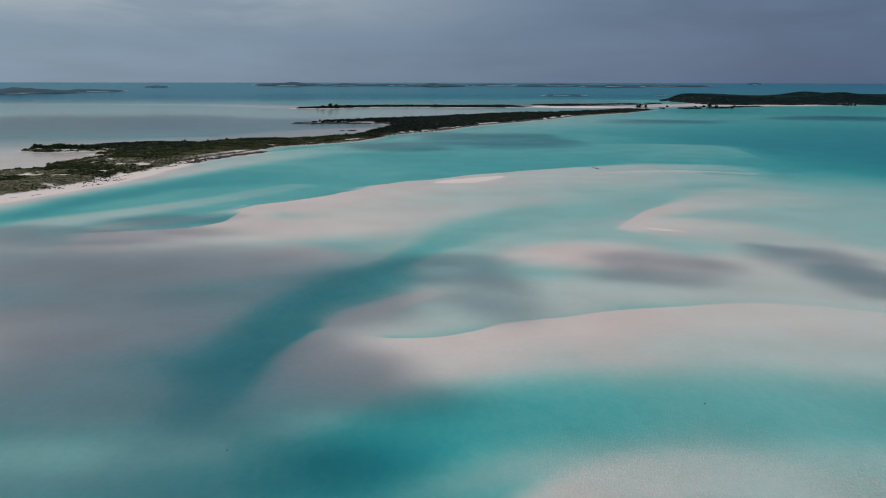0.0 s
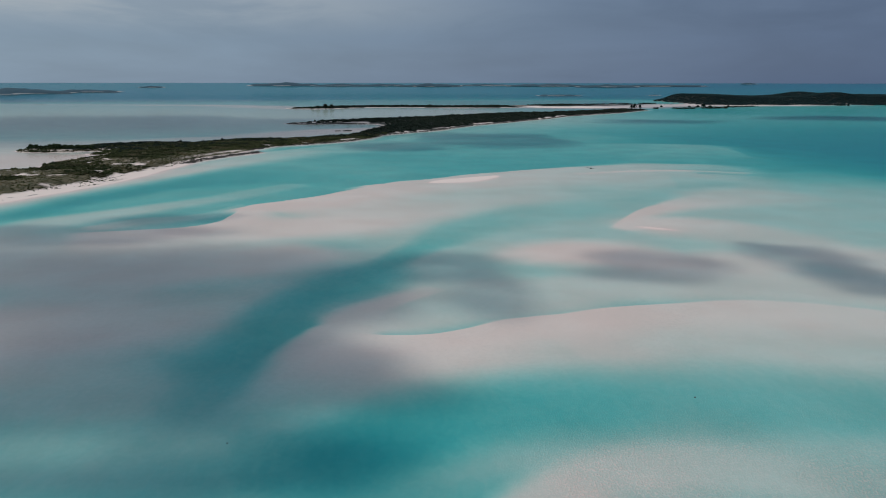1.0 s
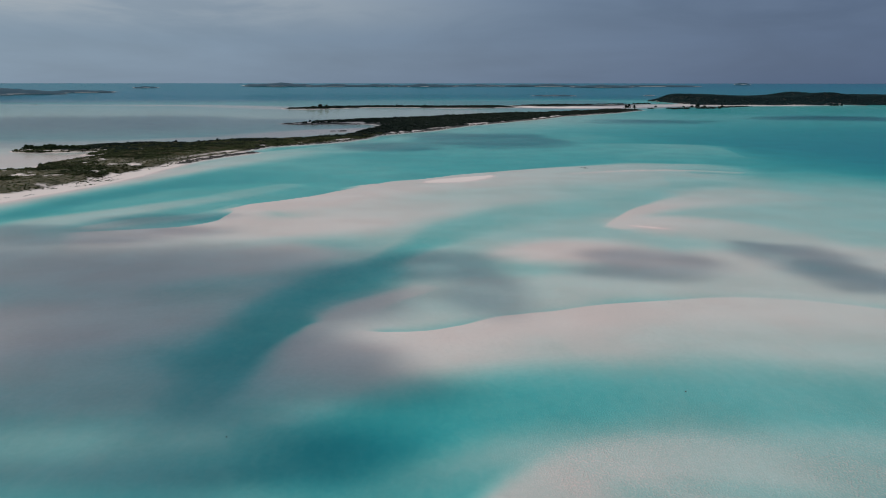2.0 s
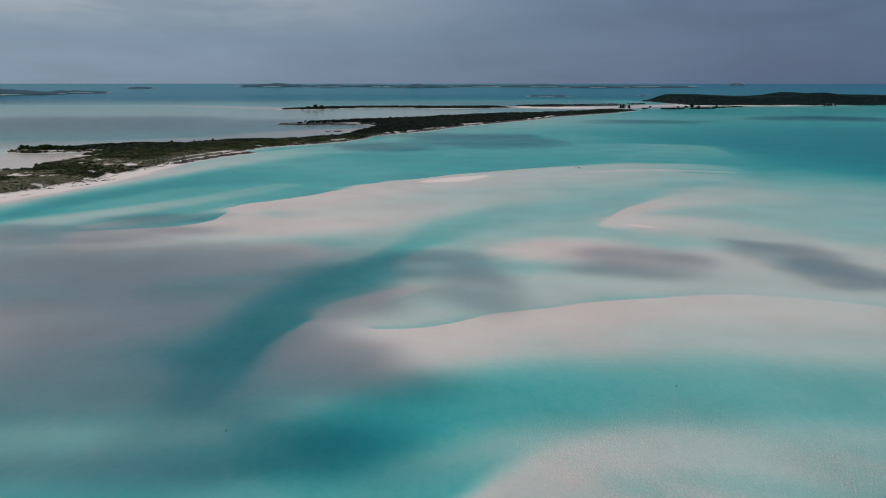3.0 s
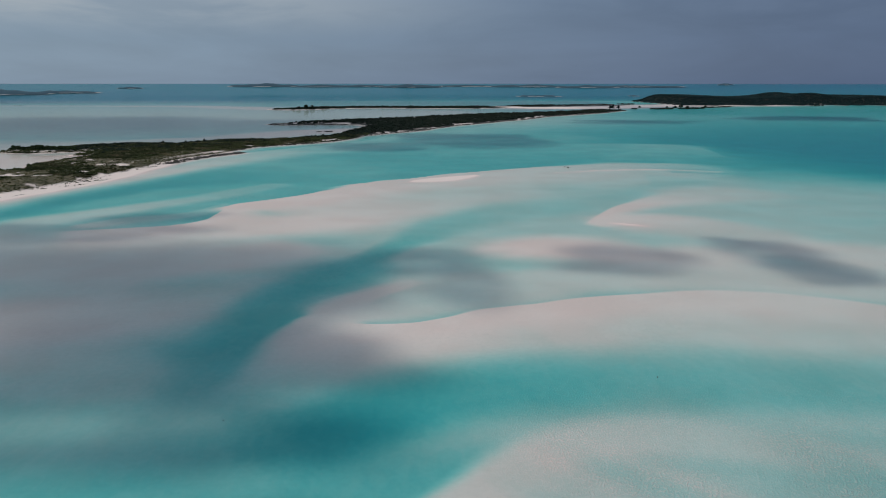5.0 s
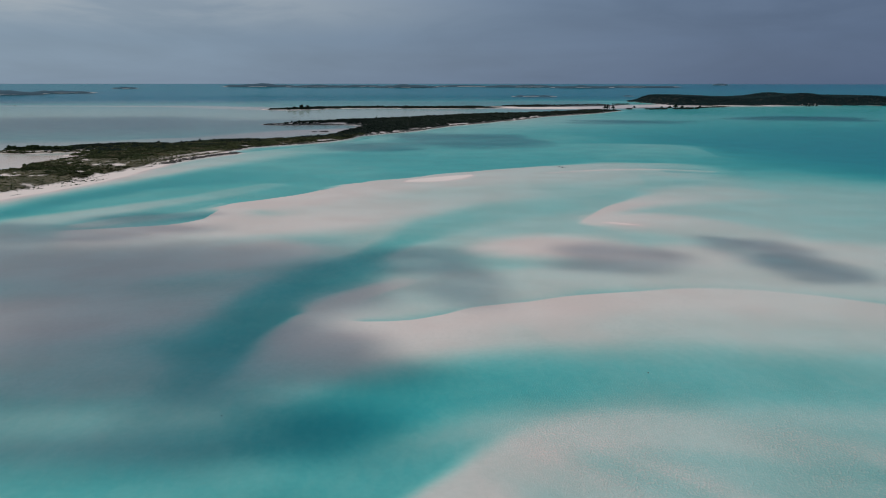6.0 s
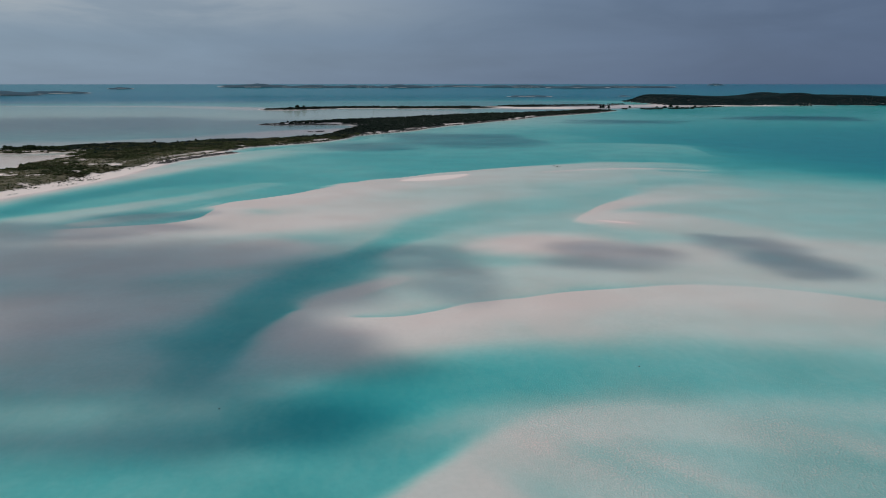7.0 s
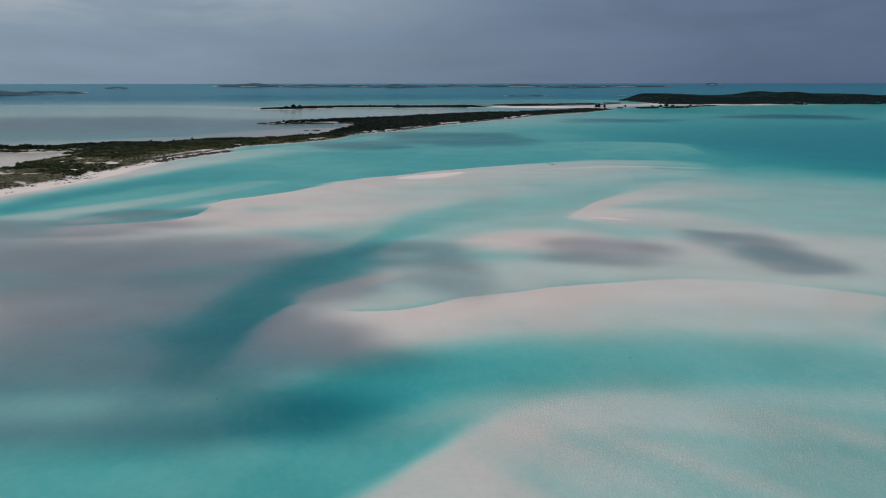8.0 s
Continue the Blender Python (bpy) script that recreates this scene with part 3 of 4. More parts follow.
def build_ground():
    fine = np.radians(np.linspace(-36, 36, 760))
    wide = np.radians(np.linspace(40, 320, 71))
    az = np.concatenate([fine, wide, [fine[0] + 2 * math.pi]])
    rad = 42 / np.tan(np.radians(np.concatenate([[89.99, 75, 60], np.linspace(50, 36, 40), np.linspace(35.9, 5, 520), np.linspace(4.96, 0.86, 150)])))
    rad = np.concatenate([rad, [2900, 3050, 3200, 3400, 3600, 3800, 4000, 4200, 4400, 4600, 4800, 4950]])
    x, y, faces = grid_mesh("ground", az, rad)
    depth = sea_floor(x, y)
    r = np.hypot(x, y)
    land = hill(x, y)
    depth = np.where(land > 0.4, np.minimum(depth, -0.4), depth)
    z = np.where(land > 0.4, np.maximum(0.25, land), np.where(depth > 0, -0.5 * depth, -0.6 * depth)) + far_rise(r)
    dune = smooth(-depth / 0.8) * (land < 0.4)
    z += dune * (value_noise(x, y, 9, 40) * 0.5 + value_noise(x, y, 28, 41) * 0.6) * smooth((1400 - r) / 600)
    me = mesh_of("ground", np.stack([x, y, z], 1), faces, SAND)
    at = me.attributes.new("depth", "FLOAT", "POINT")
    at.data.foreach_set("value", depth.astype(np.float32))
    at = me.attributes.new("ripple", "FLOAT", "POINT")
    rip = smooth((122 - y) / 34) * smooth((x - 0 + 0.25 * (y - 90)) / 22) * (0.5 + 1.0 * value_noise(x, y, 11, 50))
    at.data.foreach_set("value", rip.astype(np.float32))
    mud = np.exp(-((x + 222) / 55) ** 2 - ((y - 462) / 60) ** 2)
    at = me.attributes.new("soil", "FLOAT", "POINT")
    at.data.foreach_set("value", np.maximum(np.maximum(soil_at(x, y, depth), land > 1), 0.10 * mud).astype(np.float32))
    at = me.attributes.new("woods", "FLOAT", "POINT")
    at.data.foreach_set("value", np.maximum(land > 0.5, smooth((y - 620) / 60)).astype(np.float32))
    ob = new("ground", me)
    tagged(ob, "pale coral sand sea bed with banks, channels and low cays", "sea bed", kind="structure")


def build_water():
    az = np.radians(np.linspace(0, 360, 361))
    rad = np.concatenate([[0.5], np.geomspace(20, 2800, 60), np.linspace(2850, 4950, 43)])
    x, y, faces = grid_mesh("water", az, rad)
    me = mesh_of("water", np.stack([x, y, far_rise(np.hypot(x, y))], 1), faces, WATER)
    lee = np.interp(y, (234, 481, 609, 767, 1116, 1326, 1700), (-165, -154, -106, -41, 122, 301, 420))
    calm = smooth((lee - x) / 40) * smooth((y - 300) / 120) * smooth((2300 - y) / 500)
    at = me.attributes.new("calm", "FLOAT", "POINT")
    at.data.foreach_set("value", calm.astype(np.float32))
    tagged(new("water", me), "clear shallow turquoise sea water over white sand", "sea", kind="structure")


build_ground()
build_water()


# ---- broken clouds, out of view, whose shadows lie on water and sand ----
def part(name, me, parent, label=""):
    ob = new(name, me)
    ob.parent = parent
    if label:
        tagged(ob, label)
    return ob


def ball(detail=1):
    bm = bmesh.new()
    bmesh.ops.create_icosphere(bm, subdivisions=detail, radius=1)
    v = np.array([q.co[:] for q in bm.verts])
    f = np.array([[q.index for q in p.verts] for p in bm.faces])
    bm.free()
    return v, f


def lumps(rng, shape, places, sizes, rough):
    """Many uneven balls as one set of places and faces. sizes: half-widths x, y, z."""
    v, f = shape
    n = len(places)
    k = 1 + rough * (rng.rand(n, len(v), 1) - 0.5)
    co = (v[None] * k) * sizes[:, None, :]
    turn = rng.rand(n) * 6.283
    c, s = np.cos(turn)[:, None], np.sin(turn)[:, None]
    co = np.stack([co[..., 0] * c - co[..., 1] * s, co[..., 0] * s + co[..., 1] * c, co[..., 2]], 2) + places[:, None, :]
    faces = f[None] + (np.arange(n) * len(v))[:, None, None]
    return co.reshape(-1, 3), faces.reshape(-1, 3)


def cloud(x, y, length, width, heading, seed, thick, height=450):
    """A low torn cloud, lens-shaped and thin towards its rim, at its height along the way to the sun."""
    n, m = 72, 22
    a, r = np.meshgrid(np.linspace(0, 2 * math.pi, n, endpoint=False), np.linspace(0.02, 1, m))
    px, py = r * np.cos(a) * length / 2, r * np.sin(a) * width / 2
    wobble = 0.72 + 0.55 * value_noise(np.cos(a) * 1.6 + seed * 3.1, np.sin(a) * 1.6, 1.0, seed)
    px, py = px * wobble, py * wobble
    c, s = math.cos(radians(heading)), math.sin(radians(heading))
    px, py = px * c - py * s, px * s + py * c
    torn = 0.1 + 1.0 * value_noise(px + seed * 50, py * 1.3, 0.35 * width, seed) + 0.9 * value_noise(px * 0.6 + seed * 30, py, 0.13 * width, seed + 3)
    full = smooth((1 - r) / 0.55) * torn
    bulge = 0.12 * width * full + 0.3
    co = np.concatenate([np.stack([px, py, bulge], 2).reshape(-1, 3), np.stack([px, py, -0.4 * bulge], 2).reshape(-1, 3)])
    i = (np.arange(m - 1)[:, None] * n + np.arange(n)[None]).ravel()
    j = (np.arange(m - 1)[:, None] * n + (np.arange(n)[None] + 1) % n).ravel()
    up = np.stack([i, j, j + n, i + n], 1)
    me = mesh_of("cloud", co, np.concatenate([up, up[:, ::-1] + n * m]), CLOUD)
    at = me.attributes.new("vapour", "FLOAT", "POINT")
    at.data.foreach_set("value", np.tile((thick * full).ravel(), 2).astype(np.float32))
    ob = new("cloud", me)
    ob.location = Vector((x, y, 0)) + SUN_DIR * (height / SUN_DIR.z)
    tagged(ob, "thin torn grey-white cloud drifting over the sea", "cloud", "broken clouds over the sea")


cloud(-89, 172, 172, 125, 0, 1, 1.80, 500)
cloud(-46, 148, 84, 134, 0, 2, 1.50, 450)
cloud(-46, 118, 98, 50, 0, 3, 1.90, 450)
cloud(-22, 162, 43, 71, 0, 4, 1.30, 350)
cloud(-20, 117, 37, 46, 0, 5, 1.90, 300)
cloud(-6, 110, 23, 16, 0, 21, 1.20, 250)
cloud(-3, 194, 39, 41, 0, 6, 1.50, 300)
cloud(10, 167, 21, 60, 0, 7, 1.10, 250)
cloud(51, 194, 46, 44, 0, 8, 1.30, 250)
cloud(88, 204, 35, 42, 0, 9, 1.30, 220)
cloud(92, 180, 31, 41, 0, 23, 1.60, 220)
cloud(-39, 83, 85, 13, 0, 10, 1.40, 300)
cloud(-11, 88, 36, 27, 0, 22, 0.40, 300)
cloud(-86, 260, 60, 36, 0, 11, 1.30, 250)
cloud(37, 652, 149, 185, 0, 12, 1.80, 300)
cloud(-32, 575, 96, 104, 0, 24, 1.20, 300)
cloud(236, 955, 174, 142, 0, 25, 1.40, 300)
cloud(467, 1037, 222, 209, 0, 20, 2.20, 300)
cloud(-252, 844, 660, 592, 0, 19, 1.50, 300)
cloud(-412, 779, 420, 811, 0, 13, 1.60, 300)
# next cloud is unseen and added only to dim the bright sandy neck
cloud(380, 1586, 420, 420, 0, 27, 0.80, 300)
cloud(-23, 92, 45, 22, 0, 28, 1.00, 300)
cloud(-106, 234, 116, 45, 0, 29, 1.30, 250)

# ---- scrub, trees and far islands ----
def scatter(rng, n, x0, x1, y0, y1, keep):
    x, y = x0 + rng.rand(n) * (x1 - x0), y0 + rng.rand(n) * (y1 - y0)
    d = sea_floor(x, y)
    k = rng.rand(n) < keep(x, y, d)
    return x[k], y[k], d[k]


def ground_height(x, y, depth):
    dune = smooth(-depth / 0.8)
    r = np.hypot(x, y)
    z = np.where(depth > 0, -0.5 * depth, -0.6 * depth) + dune * (value_noise(x, y, 9, 40) * 0.5 + value_noise(x, y, 28, 41) * 0.6) * smooth((1400 - r) / 600)
    return np.maximum(z, hill(x, y))


def bushes(name, label, rng, x, y, z, radius, height, count, shape, material):
    """Bushes of several ragged lumps each, joined."""
    n = len(x)
    idx = np.repeat(np.arange(n), count)
    a, u = rng.rand(n * count) * 6.283, np.sqrt(rng.rand(n * count))
    px, py = x[idx] + np.cos(a) * u * radius[idx] * 0.8, y[idx] + np.sin(a) * u * radius[idx] * 0.8
    pz = z[idx] + height[idx] * (0.25 + 0.5 * rng.rand(n * count) * (1 - 0.6 * u))
    s = radius[idx] * (0.32 + 0.3 * rng.rand(n * count))
    co, f = lumps(rng, shape, np.stack([px, py, pz], 1), np.stack([s, s, np.minimum(s * 0.8, height[idx] * 0.45)], 1), 0.7)
    ob = new(name, mesh_of(name, co, f, material, name == "woodland"))
    return tagged(ob, label, name.split("_")[0], kind="stuff")


rng = np.random.RandomState(11)
ICO = ball(1)
OCTA = (np.array([(1, 0, 0), (-1, 0, 0), (0, 1, 0), (0, -1, 0), (0, 0, 1), (0, 0, -1)], float),
        np.array([(0, 2, 4), (2, 1, 4), (1, 3, 4), (3, 0, 4), (2, 0, 5), (1, 2, 5), (3, 1, 5), (0, 3, 5)]))

# low scrub on the near cay: many small plants, with wider clumps between them
x, y, d = scatter(rng, 150000, -290, -40, 240, 700, lambda x, y, d: 0.8 * smooth((soil_at(x, y, d) - 0.3) / 0.35))
k = rng.permutation(len(x))[:20000]
x, y, d = x[k], y[k], d[k]
tall = smooth((y - 430) / 150)
bushes("scrub", "low olive and brown coastal scrub in patches on sand", rng, x, y, ground_height(x, y, d),
       (0.22 + 0.4 * rng.rand(len(x)) ** 2 + 0.4 * tall) * (0.6 + 0.9 * value_noise(x, y, 17, 60)), (0.25 + 0.5 * rng.rand(len(x)) ** 2) * (1 + 0.6 * tall), 3, OCTA, SCRUB)
x, y, d = scatter(rng, 60000, -290, -40, 240, 700, lambda x, y, d: smooth((soil_at(x, y, d) - 0.6) / 0.3) * smooth((value_noise(x, y, 24, 61) - 0.42) / 0.2))
k = rng.permutation(len(x))[:3200]
x, y, d = x[k], y[k], d[k]
bushes("scrub", "wider dark olive clumps of coastal scrub on the dunes", rng, x, y, ground_height(x, y, d),
       0.7 + 1.3 * rng.rand(len(x)) ** 2, 0.5 + 0.9 * rng.rand(len(x)) ** 2, 7, OCTA, THICKET)
# taller dark thicket along the lagoon side of the cay
x, y, d = scatter(rng, 60000, -230, -40, 500, 700, lambda x, y, d: smooth((-d - 0.5) / 0.3) * smooth((value_noise(x, y, 20, 62) + 0.004 * (y - 560) - 0.012 * (x + 150) - 0.45) / 0.25))
k = rng.permutation(len(x))[:1500]
x, y, d = x[k], y[k], d[k]
bushes("scrub", "dark thicket along the lagoon side of the cay", rng, x, y, ground_height(x, y, d),
       0.9 + 1.2 * rng.rand(len(x)), 0.5 + 1.1 * rng.rand(len(x)) ** 4, 6, OCTA, CANOPY)
# plants strayed out on the upper beach
x, y, d = scatter(rng, 60000, -190, -120, 240, 480, lambda x, y, d: ((d < -0.1) & (d > -0.75)) * smooth((value_noise(x, y, 8, 63) - 0.45) / 0.2))
x, y, d = x[:420], y[:420], d[:420]
bushes("scrub", "scattered low plants on the upper beach", rng, x, y, ground_height(x, y, d),
       0.2 + 0.5 * rng.rand(len(x)) ** 2, 0.2 + 0.4 * rng.rand(len(x)), 4, OCTA, THICKET)
# lines of dark sea wrack left along the beach
line = np.array([(-158, 310), (-153, 335), (-149, 371), (-146, 404), (-144, 448), (-142, 482)], float)
for shift in (0.0, 3.2):
    t = np.sort(rng.rand(700)) * (len(line) - 1)
    x, y = np.interp(t, range(len(line)), line[:, 0]) + shift + 0.6 * rng.randn(len(t)), np.interp(t, range(len(line)), line[:, 1])
    k = value_noise(x, y, 9, 65) > 0.42
    x, y = x[k], y[k]
    bushes("sea_wrack", "thin broken line of dark dry sea wrack on the beach", rng, x, y, ground_height(x, y, sea_floor(x, y)) - 0.05,
           0.16 + 0.2 * rng.rand(len(x)), 0.1 + 0.1 * rng.rand(len(x)), 3, OCTA, ROCK)
# dense scrub further along
x, y, d = scatter(rng, 90000, -240, 460, 640, 1720, lambda x, y, d: smooth((-d - 0.62) / 0.2) * smooth((soil_at(x, y, d) - 0.4) / 0.3))
k = rng.permutation(len(x))[:9000]
x, y, d = x[k], y[k], d[k]
bushes("scrub", "dense dark green thicket along the low cay", rng, x, y, ground_height(x, y, d),
       1.3 + 1.9 * rng.rand(len(x)) ** 2, 1.0 + 1.8 * rng.rand(len(x)) ** 4, 4, OCTA, CANOPY)
# low shrubs before and behind the sandy neck
def hedge(label, x0, y0, x1, y1, wide, n, size):
    t = rng.rand(n)
    x, y = x0 + t * (x1 - x0) + (rng.rand(n) - 0.5) * wide, y0 + t * (y1 - y0) + (rng.rand(n) - 0.5) * wide
    k = value_noise(x, y, 26, 64) > 0.4
    x, y = x[k], y[k]
    bushes("scrub", label, rng, x, y, np.maximum(ground_height(x, y, sea_floor(x, y)), 0), size * (0.7 + 0.6 * rng.rand(len(x))), size * (0.7 + 0.8 * rng.rand(len(x)) ** 2), 4, OCTA, CANOPY)


hedge("low dark shrubs along the front of the sandy neck", 354, 1405, 397, 1406, 10, 70, 1.9)
hedge("low dark shrubs along the front of the sandy neck", 390, 1391, 472, 1424, 14, 200, 2.2)
hedge("low dark shrubs along the front of the sandy neck", 485, 1463, 564, 1534, 12, 120, 1.8)
hedge("thin row of dark shrubs behind the sandy neck", 186, 1609, 443, 1730, 18, 420, 2)
# dark limestone ledge along the open shore
x, y, d = scatter(rng, 240000, -160, 330, 445, 1380, lambda x, y, d: ((d < 0.04) & (d > -0.32)) * 1.0)
k = np.where(y < 640, sea_floor(x + 5, y - 7) > 0.03, sea_floor(x + 12, y - 16) > 0.12)
x, y, d = x[k], y[k], d[k]
k = np.concatenate([np.nonzero(y < 640)[0][:2600], np.nonzero(y >= 640)[0][:3200]])
x, y, d = x[k], y[k], d[k]
bushes("rock_ledge", "low dark limestone ledge along the waterline", rng, x, y, np.maximum(ground_height(x, y, d), 0) - 0.2,
       0.6 + 0.8 * rng.rand(len(x)), 0.5 + 0.6 * rng.rand(len(x)), 3, OCTA, ROCK)
# woods on the eastern island
x, y = 485 + rng.rand(40000) ** 1.1 * 640, 1590 + rng.rand(40000) ** 1.5 * 460
h = hill(x, y)
k = np.nonzero(h > 0.3)[0][:18000]
x, y, h = x[k], y[k], h[k]
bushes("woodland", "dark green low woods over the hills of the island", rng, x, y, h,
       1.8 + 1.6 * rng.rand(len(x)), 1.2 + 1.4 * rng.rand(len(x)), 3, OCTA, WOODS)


def tree(x, y, height, spread, material, label, seed, group="trees on the cays"):
    """A wind-bent tree: tapered trunk with limbs, and a crown of many small clumps."""
    rng = np.random.RandomState(seed)
    xy = np.array([x]), np.array([y])
    base = float(ground_height(*xy, sea_floor(*xy))[0])
    top = new("tree")
    top.location = (x, y, max(base, 0) - 0.1)
    tagged(top, label, "tree", group)
    bm = bmesh.new()
    for i in range(5):
        a = rng.rand() * 6.28
        tip = Vector((math.cos(a) * spread * 0.6, math.sin(a) * spread * 0.6, height * (0.6 + 0.25 * rng.rand()))) if i else Vector((0, 0, height * 0.8))
        foot = Vector((0, 0, height * 0.22 * (i > 0)))
        way = tip - foot
        m = Matrix.Translation((foot + tip) / 2) @ way.to_track_quat("Z", "Y").to_matrix().to_4x4()
        w = 0.05 * height if i == 0 else 0.025 * height
        bmesh.ops.create_cone(bm, cap_ends=True, segments=6, radius1=w, radius2=w * 0.3, depth=way.length, matrix=m)
    me = bpy.data.meshes.new("trunk")
    bm.to_mesh(me)
    bm.free()
    me.materials.append(BARK)
    part("trunk", me, top)
    n = 200
    a, u = rng.rand(n) * 6.283, np.sqrt(rng.rand(n))
    pz = height * (0.25 + 0.75 * rng.rand(n))
    wide = spread * (1.05 - 0.7 * (pz / height - 0.25) / 0.75) * (0.8 + 0.4 * np.sin(3 * a + seed))
    s = spread * (0.07 + 0.11 * rng.rand(n))
    co, f = lumps(rng, ICO, np.stack([np.cos(a) * u * wide, np.sin(a) * u * wide, pz], 1), np.stack([s, s, s * 0.7], 1), 0.8)
    part("crown", mesh_of("crown", co, f, material, False), top)


tree(-253, 531, 3.2, 3.3, MANGROVE, "dark green mangrove tree standing on the point", 20)
tree(-250, 531, 2.9, 3.1, MANGROVE, "dark green mangrove tree standing on the point", 21)
tree(-247, 531, 2.3, 2.9, MANGROVE, "dark green mangrove tree standing on the point", 22)
tree(-244, 531, 2.3, 2.9, MANGROVE, "dark green mangrove tree standing on the point", 23)
tree(-241, 531, 2.9, 3.3, MANGROVE, "dark green mangrove tree standing on the point", 24)
tree(-238, 531, 3.2, 3.5, MANGROVE, "dark green mangrove tree standing on the point", 25)
tree(-236, 531, 2.9, 3.3, MANGROVE, "dark green mangrove tree standing on the point", 26)
tree(-232, 531, 2.6, 3.3, MANGROVE, "dark green mangrove tree standing on the point", 27)
tree(-228, 531, 2.3, 3.3, MANGROVE, "dark green mangrove tree standing on the point", 28)
tree(-224, 531, 2.3, 3.1, MANGROVE, "dark green mangrove tree standing on the point", 29)
tree(-220, 531, 2.0, 3.1, MANGROVE, "dark green mangrove tree standing on the point", 30)
tree(-216, 531, 2.0, 3.1, MANGROVE, "dark green mangrove tree standing on the point", 31)
tree(-198, 567, 2.2, 1.8, CANOPY, "dark wind-bent tree rising above the low scrub", 40)
tree(-177, 588, 2.0, 1.7, CANOPY, "dark wind-bent tree rising above the low scrub", 41)
tree(-166, 605, 1.8, 1.4, CANOPY, "dark wind-bent tree rising above the low scrub", 42)
tree(-207, 547, 1.9, 1.4, CANOPY, "dark wind-bent tree rising above the low scrub", 43)
tree(-189, 572, 2.0, 1.4, CANOPY, "dark wind-bent tree rising above the low scrub", 44)
tree(-156, 617, 2.1, 1.3, CANOPY, "dark wind-bent tree rising above the low scrub", 45)
tree(-140, 636, 1.7, 1.3, CANOPY, "dark wind-bent tree rising above the low scrub", 46)
tree(-203, 552, 2.0, 1.2, CANOPY, "dark wind-bent tree rising above the low scrub", 47)
tree(-190, 1365, 5.5, 4.6, CANOPY, "dark pine-like tree standing at the shore", 60)
tree(-178, 1365, 8.2, 5.5, CANOPY, "dark pine-like tree standing at the shore", 61)
tree(-172, 1395, 6.5, 4.7, CANOPY, "dark pine-like tree standing at the shore", 62)
tree(-198, 1364, 3.7, 3.7, CANOPY, "dark pine-like tree standing at the shore", 63)
tree(-158, 1426, 3.8, 3.8, CANOPY, "dark pine-like tree standing at the shore", 64)
tree(316, 1382, 8.5, 4.2, CANOPY, "dark pine-like tree standing at the shore", 65)
tree(318, 1412, 5.8, 3.8, CANOPY, "dark pine-like tree standing at the shore", 66)
tree(332, 1413, 5.8, 3.4, CANOPY, "dark pine-like tree standing at the shore", 67)
tree(448, 1448, 7.0, 4.5, CANOPY, "dark pine-like tree standing at the shore", 68)
tree(438, 1448, 4.0, 4.0, CANOPY, "dark pine-like tree standing at the shore", 69)
tree(459, 1449, 4.0, 4.0, CANOPY, "dark pine-like tree standing at the shore", 70)
tree(-63, 1495, 4.0, 2.5, CANOPY, "dark pine-like tree standing at the shore", 71)
tree(-14, 1497, 4.0, 2.5, CANOPY, "dark pine-like tree standing at the shore", 72)
tree(718, 1543, 4.0, 2.8, CANOPY, "dark pine-like tree standing at the shore", 73)
tree(724, 1543, 3.4, 2.8, CANOPY, "dark pine-like tree standing at the shore", 74)
tree(731, 1544, 4.0, 2.8, CANOPY, "dark pine-like tree standing at the shore", 75)
tree(738, 1544, 3.4, 2.8, CANOPY, "dark pine-like tree standing at the shore", 76)
tree(507, 1500, 3.2, 3.2, CANOPY, "dark pine-like tree standing at the shore", 77)
tree(428, 1464, 3.0, 3.0, CANOPY, "dark pine-like tree standing at the shore", 78)
tree(384, 1478, 3.0, 3.0, CANOPY, "dark pine-like tree standing at the shore", 79)
tree(-123, 881, 2.1, 2.7, CANOPY, "dark rounded tree on the middle point", 80)
tree(-108, 894, 2.1, 3.0, CANOPY, "dark rounded tree on the middle point", 81)
tree(-93, 894, 2.5, 2.4, CANOPY, "dark rounded tree on the middle point", 82)
tree(-80, 907, 2.1, 2.4, CANOPY, "dark rounded tree on the middle point", 83)
tree(-63, 920, 2.2, 2.5, CANOPY, "dark rounded tree on the middle point", 84)
tree(-31, 977, 2.2, 2.6, CANOPY, "dark rounded tree on the middle point", 85)


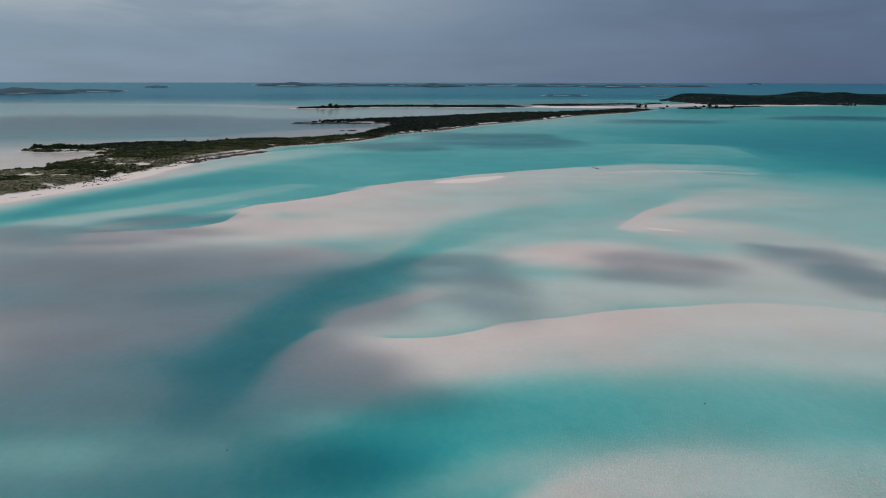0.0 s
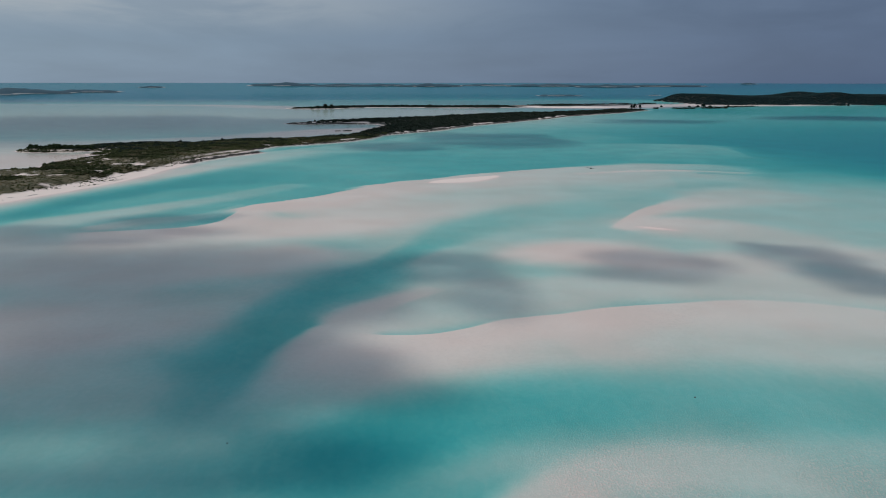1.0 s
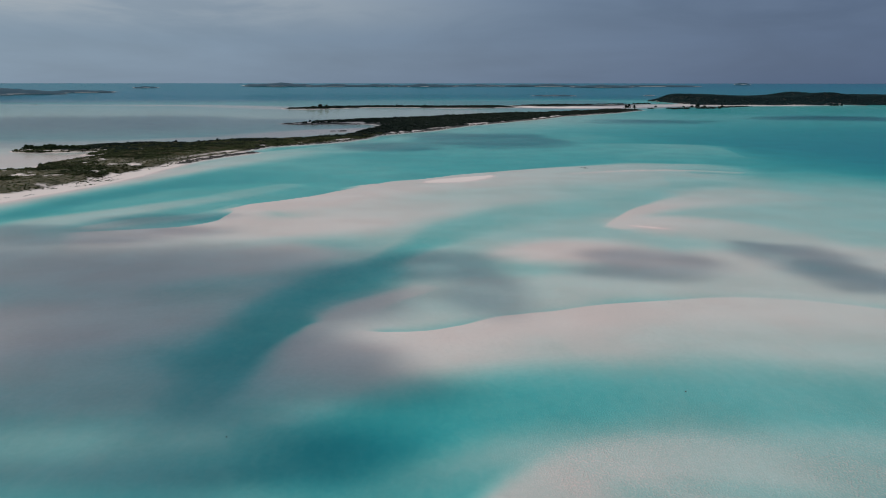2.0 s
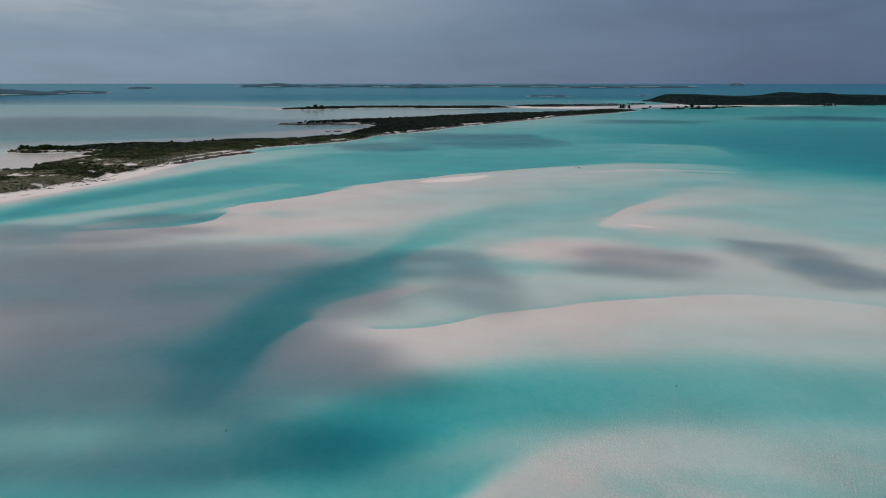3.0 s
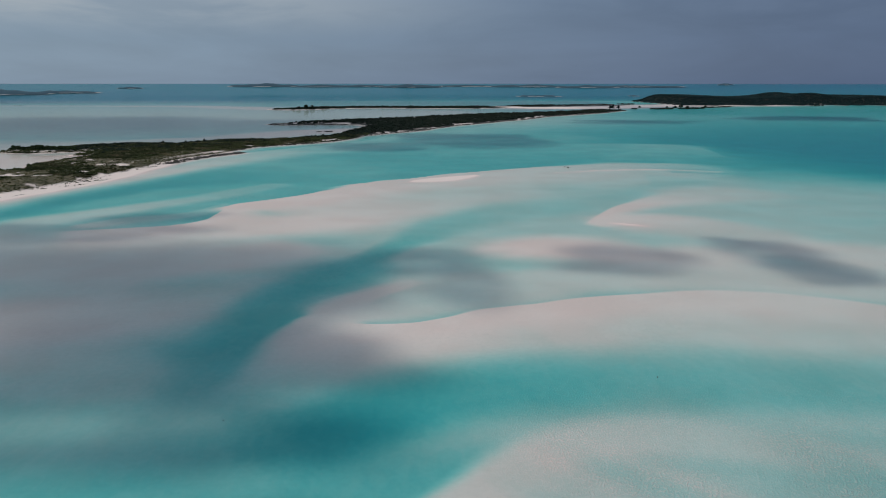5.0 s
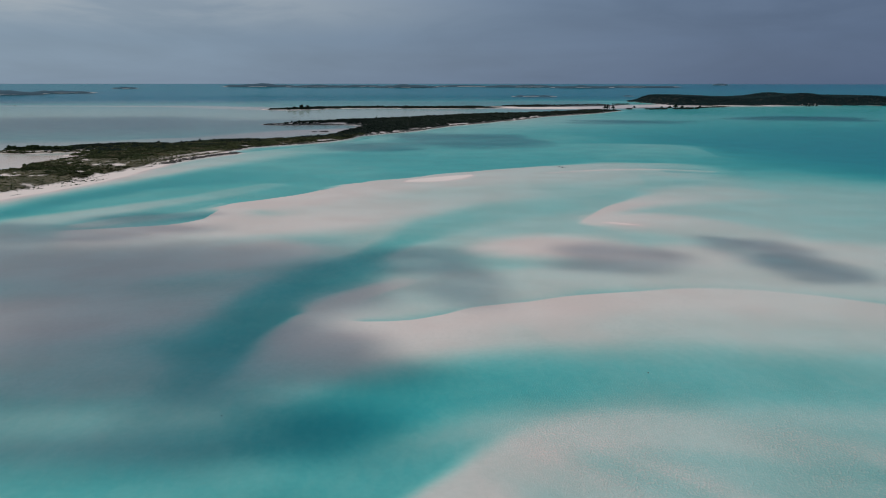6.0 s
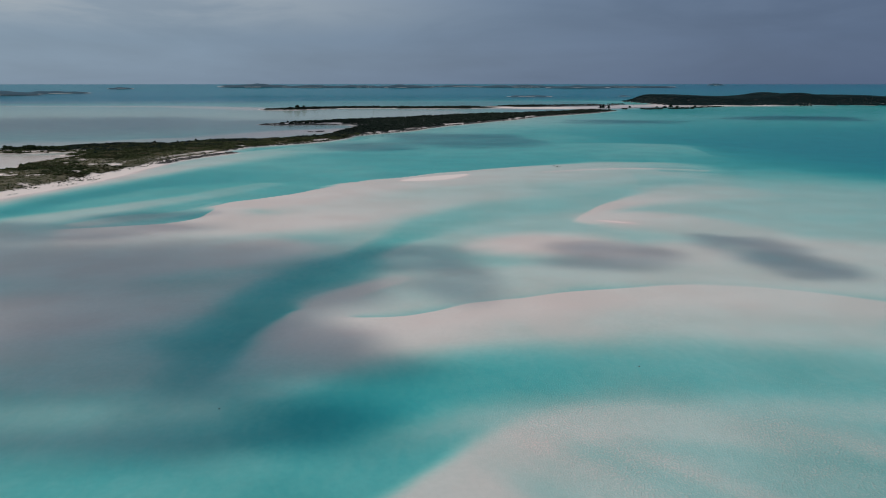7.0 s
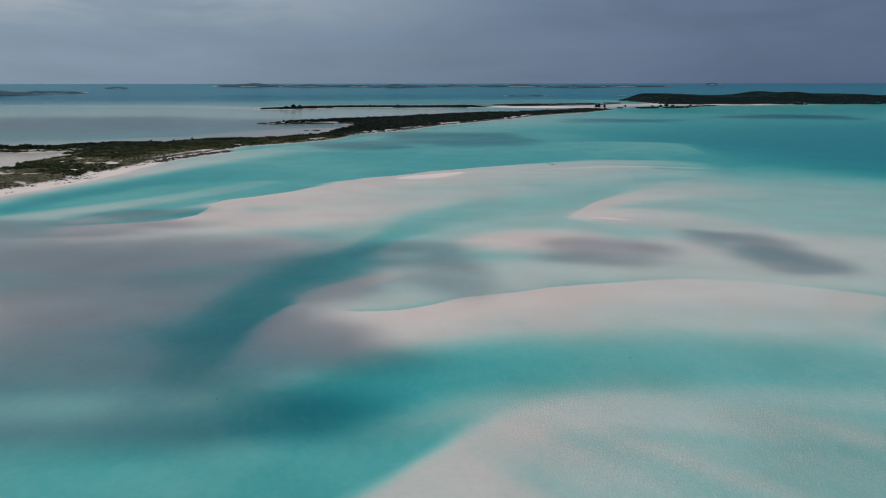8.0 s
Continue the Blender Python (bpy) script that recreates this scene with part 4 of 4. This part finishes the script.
def island(bearing, r, length, depth, height, seed, label, peak=0.5):
    """A far low island: a haze-tinted wooded ridge with an uneven outline above a pale strip of shore."""
    n, m = 48, 9
    u, v = np.meshgrid(np.linspace(-1, 1, n), np.linspace(-1, 1, m))
    bump = value_noise(u * 9, v * 2, 1.0, seed) * 0.5 + value_noise(u * 3, v, 1.0, seed + 4) * 0.6
    edge = np.clip(1 - np.abs(u) ** 2.6 - v ** 2, 0, 1) ** 0.55
    z = height * edge * (0.35 + 0.6 * bump + 0.3 * np.exp(-((u - 2 * peak + 1) / 0.2) ** 2))
    co = np.stack([u * length / 2, v * depth / 2, z - 0.6], 2).reshape(-1, 3)
    i = (np.arange(m - 1)[:, None] * n + np.arange(n - 1)[None]).ravel()
    a = radians(bearing)
    top = new("island")
    top.location = (math.sin(a) * r, math.cos(a) * r, float(far_rise(np.array(r))))
    top.rotation_euler = (0, 0, -a)
    tagged(top, label, "island", "islands along the horizon")
    co[:, 2] += far_rise(r + co[:, 1]) - far_rise(np.array(r))
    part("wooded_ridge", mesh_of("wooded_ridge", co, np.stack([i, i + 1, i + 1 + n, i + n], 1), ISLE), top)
    t = np.linspace(0, 2 * math.pi, 60, endpoint=False)
    wob = 1 + 0.05 * np.sin(5 * t + seed) + 0.04 * np.sin(11 * t)
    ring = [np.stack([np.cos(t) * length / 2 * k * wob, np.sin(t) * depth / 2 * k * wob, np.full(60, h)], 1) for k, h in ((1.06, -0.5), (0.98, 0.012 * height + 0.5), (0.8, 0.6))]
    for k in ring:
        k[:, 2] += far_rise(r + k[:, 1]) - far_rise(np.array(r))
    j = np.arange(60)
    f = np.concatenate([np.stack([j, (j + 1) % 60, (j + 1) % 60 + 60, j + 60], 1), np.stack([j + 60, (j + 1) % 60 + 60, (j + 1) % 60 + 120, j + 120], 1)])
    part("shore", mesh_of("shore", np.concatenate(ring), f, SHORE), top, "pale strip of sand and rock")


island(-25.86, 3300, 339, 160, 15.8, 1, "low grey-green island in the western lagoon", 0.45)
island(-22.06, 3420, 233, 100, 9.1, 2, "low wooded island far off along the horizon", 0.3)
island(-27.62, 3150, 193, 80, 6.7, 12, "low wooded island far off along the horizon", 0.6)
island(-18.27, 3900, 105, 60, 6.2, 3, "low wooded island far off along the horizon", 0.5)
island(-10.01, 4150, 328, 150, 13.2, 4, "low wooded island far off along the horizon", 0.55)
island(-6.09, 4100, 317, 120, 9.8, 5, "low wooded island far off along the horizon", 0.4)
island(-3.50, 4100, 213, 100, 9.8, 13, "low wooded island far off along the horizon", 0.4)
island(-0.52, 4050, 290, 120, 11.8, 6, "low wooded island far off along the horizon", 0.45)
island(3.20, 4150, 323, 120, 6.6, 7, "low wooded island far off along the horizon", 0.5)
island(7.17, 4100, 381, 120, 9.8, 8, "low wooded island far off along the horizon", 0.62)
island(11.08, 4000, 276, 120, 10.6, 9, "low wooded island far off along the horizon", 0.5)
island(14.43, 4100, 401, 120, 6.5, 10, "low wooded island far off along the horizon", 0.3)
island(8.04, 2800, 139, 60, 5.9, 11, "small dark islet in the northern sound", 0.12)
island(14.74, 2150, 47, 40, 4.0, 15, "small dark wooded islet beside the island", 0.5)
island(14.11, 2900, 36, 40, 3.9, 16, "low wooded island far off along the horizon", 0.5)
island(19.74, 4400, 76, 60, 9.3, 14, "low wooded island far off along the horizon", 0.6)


def rock(x, y, z, size, seed, label):
    rng = np.random.RandomState(seed)
    v, f = ball(2)
    co = v * (1 + 0.45 * (rng.rand(len(v), 1) - 0.5)) * np.array([size, size * 0.7, size * 0.5])
    ob = new("rock", mesh_of("rock", co, f, ROCK))
    ob.location = (x, y, z + size * 0.2)
    ob.rotation_euler = (0, 0, rng.rand() * 6)
    tagged(ob, label, "rock", "small dark rocks on the sand")


rock(75.0, 424.4, 0.0, 0.5, 1, "small dark rock standing in the shallows of the bank")
rock(76.0, 420.2, 0.0, 0.6, 2, "small dark rock standing in the shallows of the bank")
rock(77.1, 418.8, 0.0, 0.35, 3, "small dark rock standing in the shallows of the bank")
rock(34.9, 107.2, 0.0, 0.16, 4, "small dark rock standing in the shallows of the bank")
rock(-25.0, 92.5, 0.0, 0.14, 5, "small dark rock standing in the shallows of the bank")
rock(-760.5, 1638.3, 0.0, 1.1, 6, "low dark rock awash in the lagoon")
rock(-749.1, 1634.6, 0.0, 1.5, 7, "low dark rock awash in the lagoon")
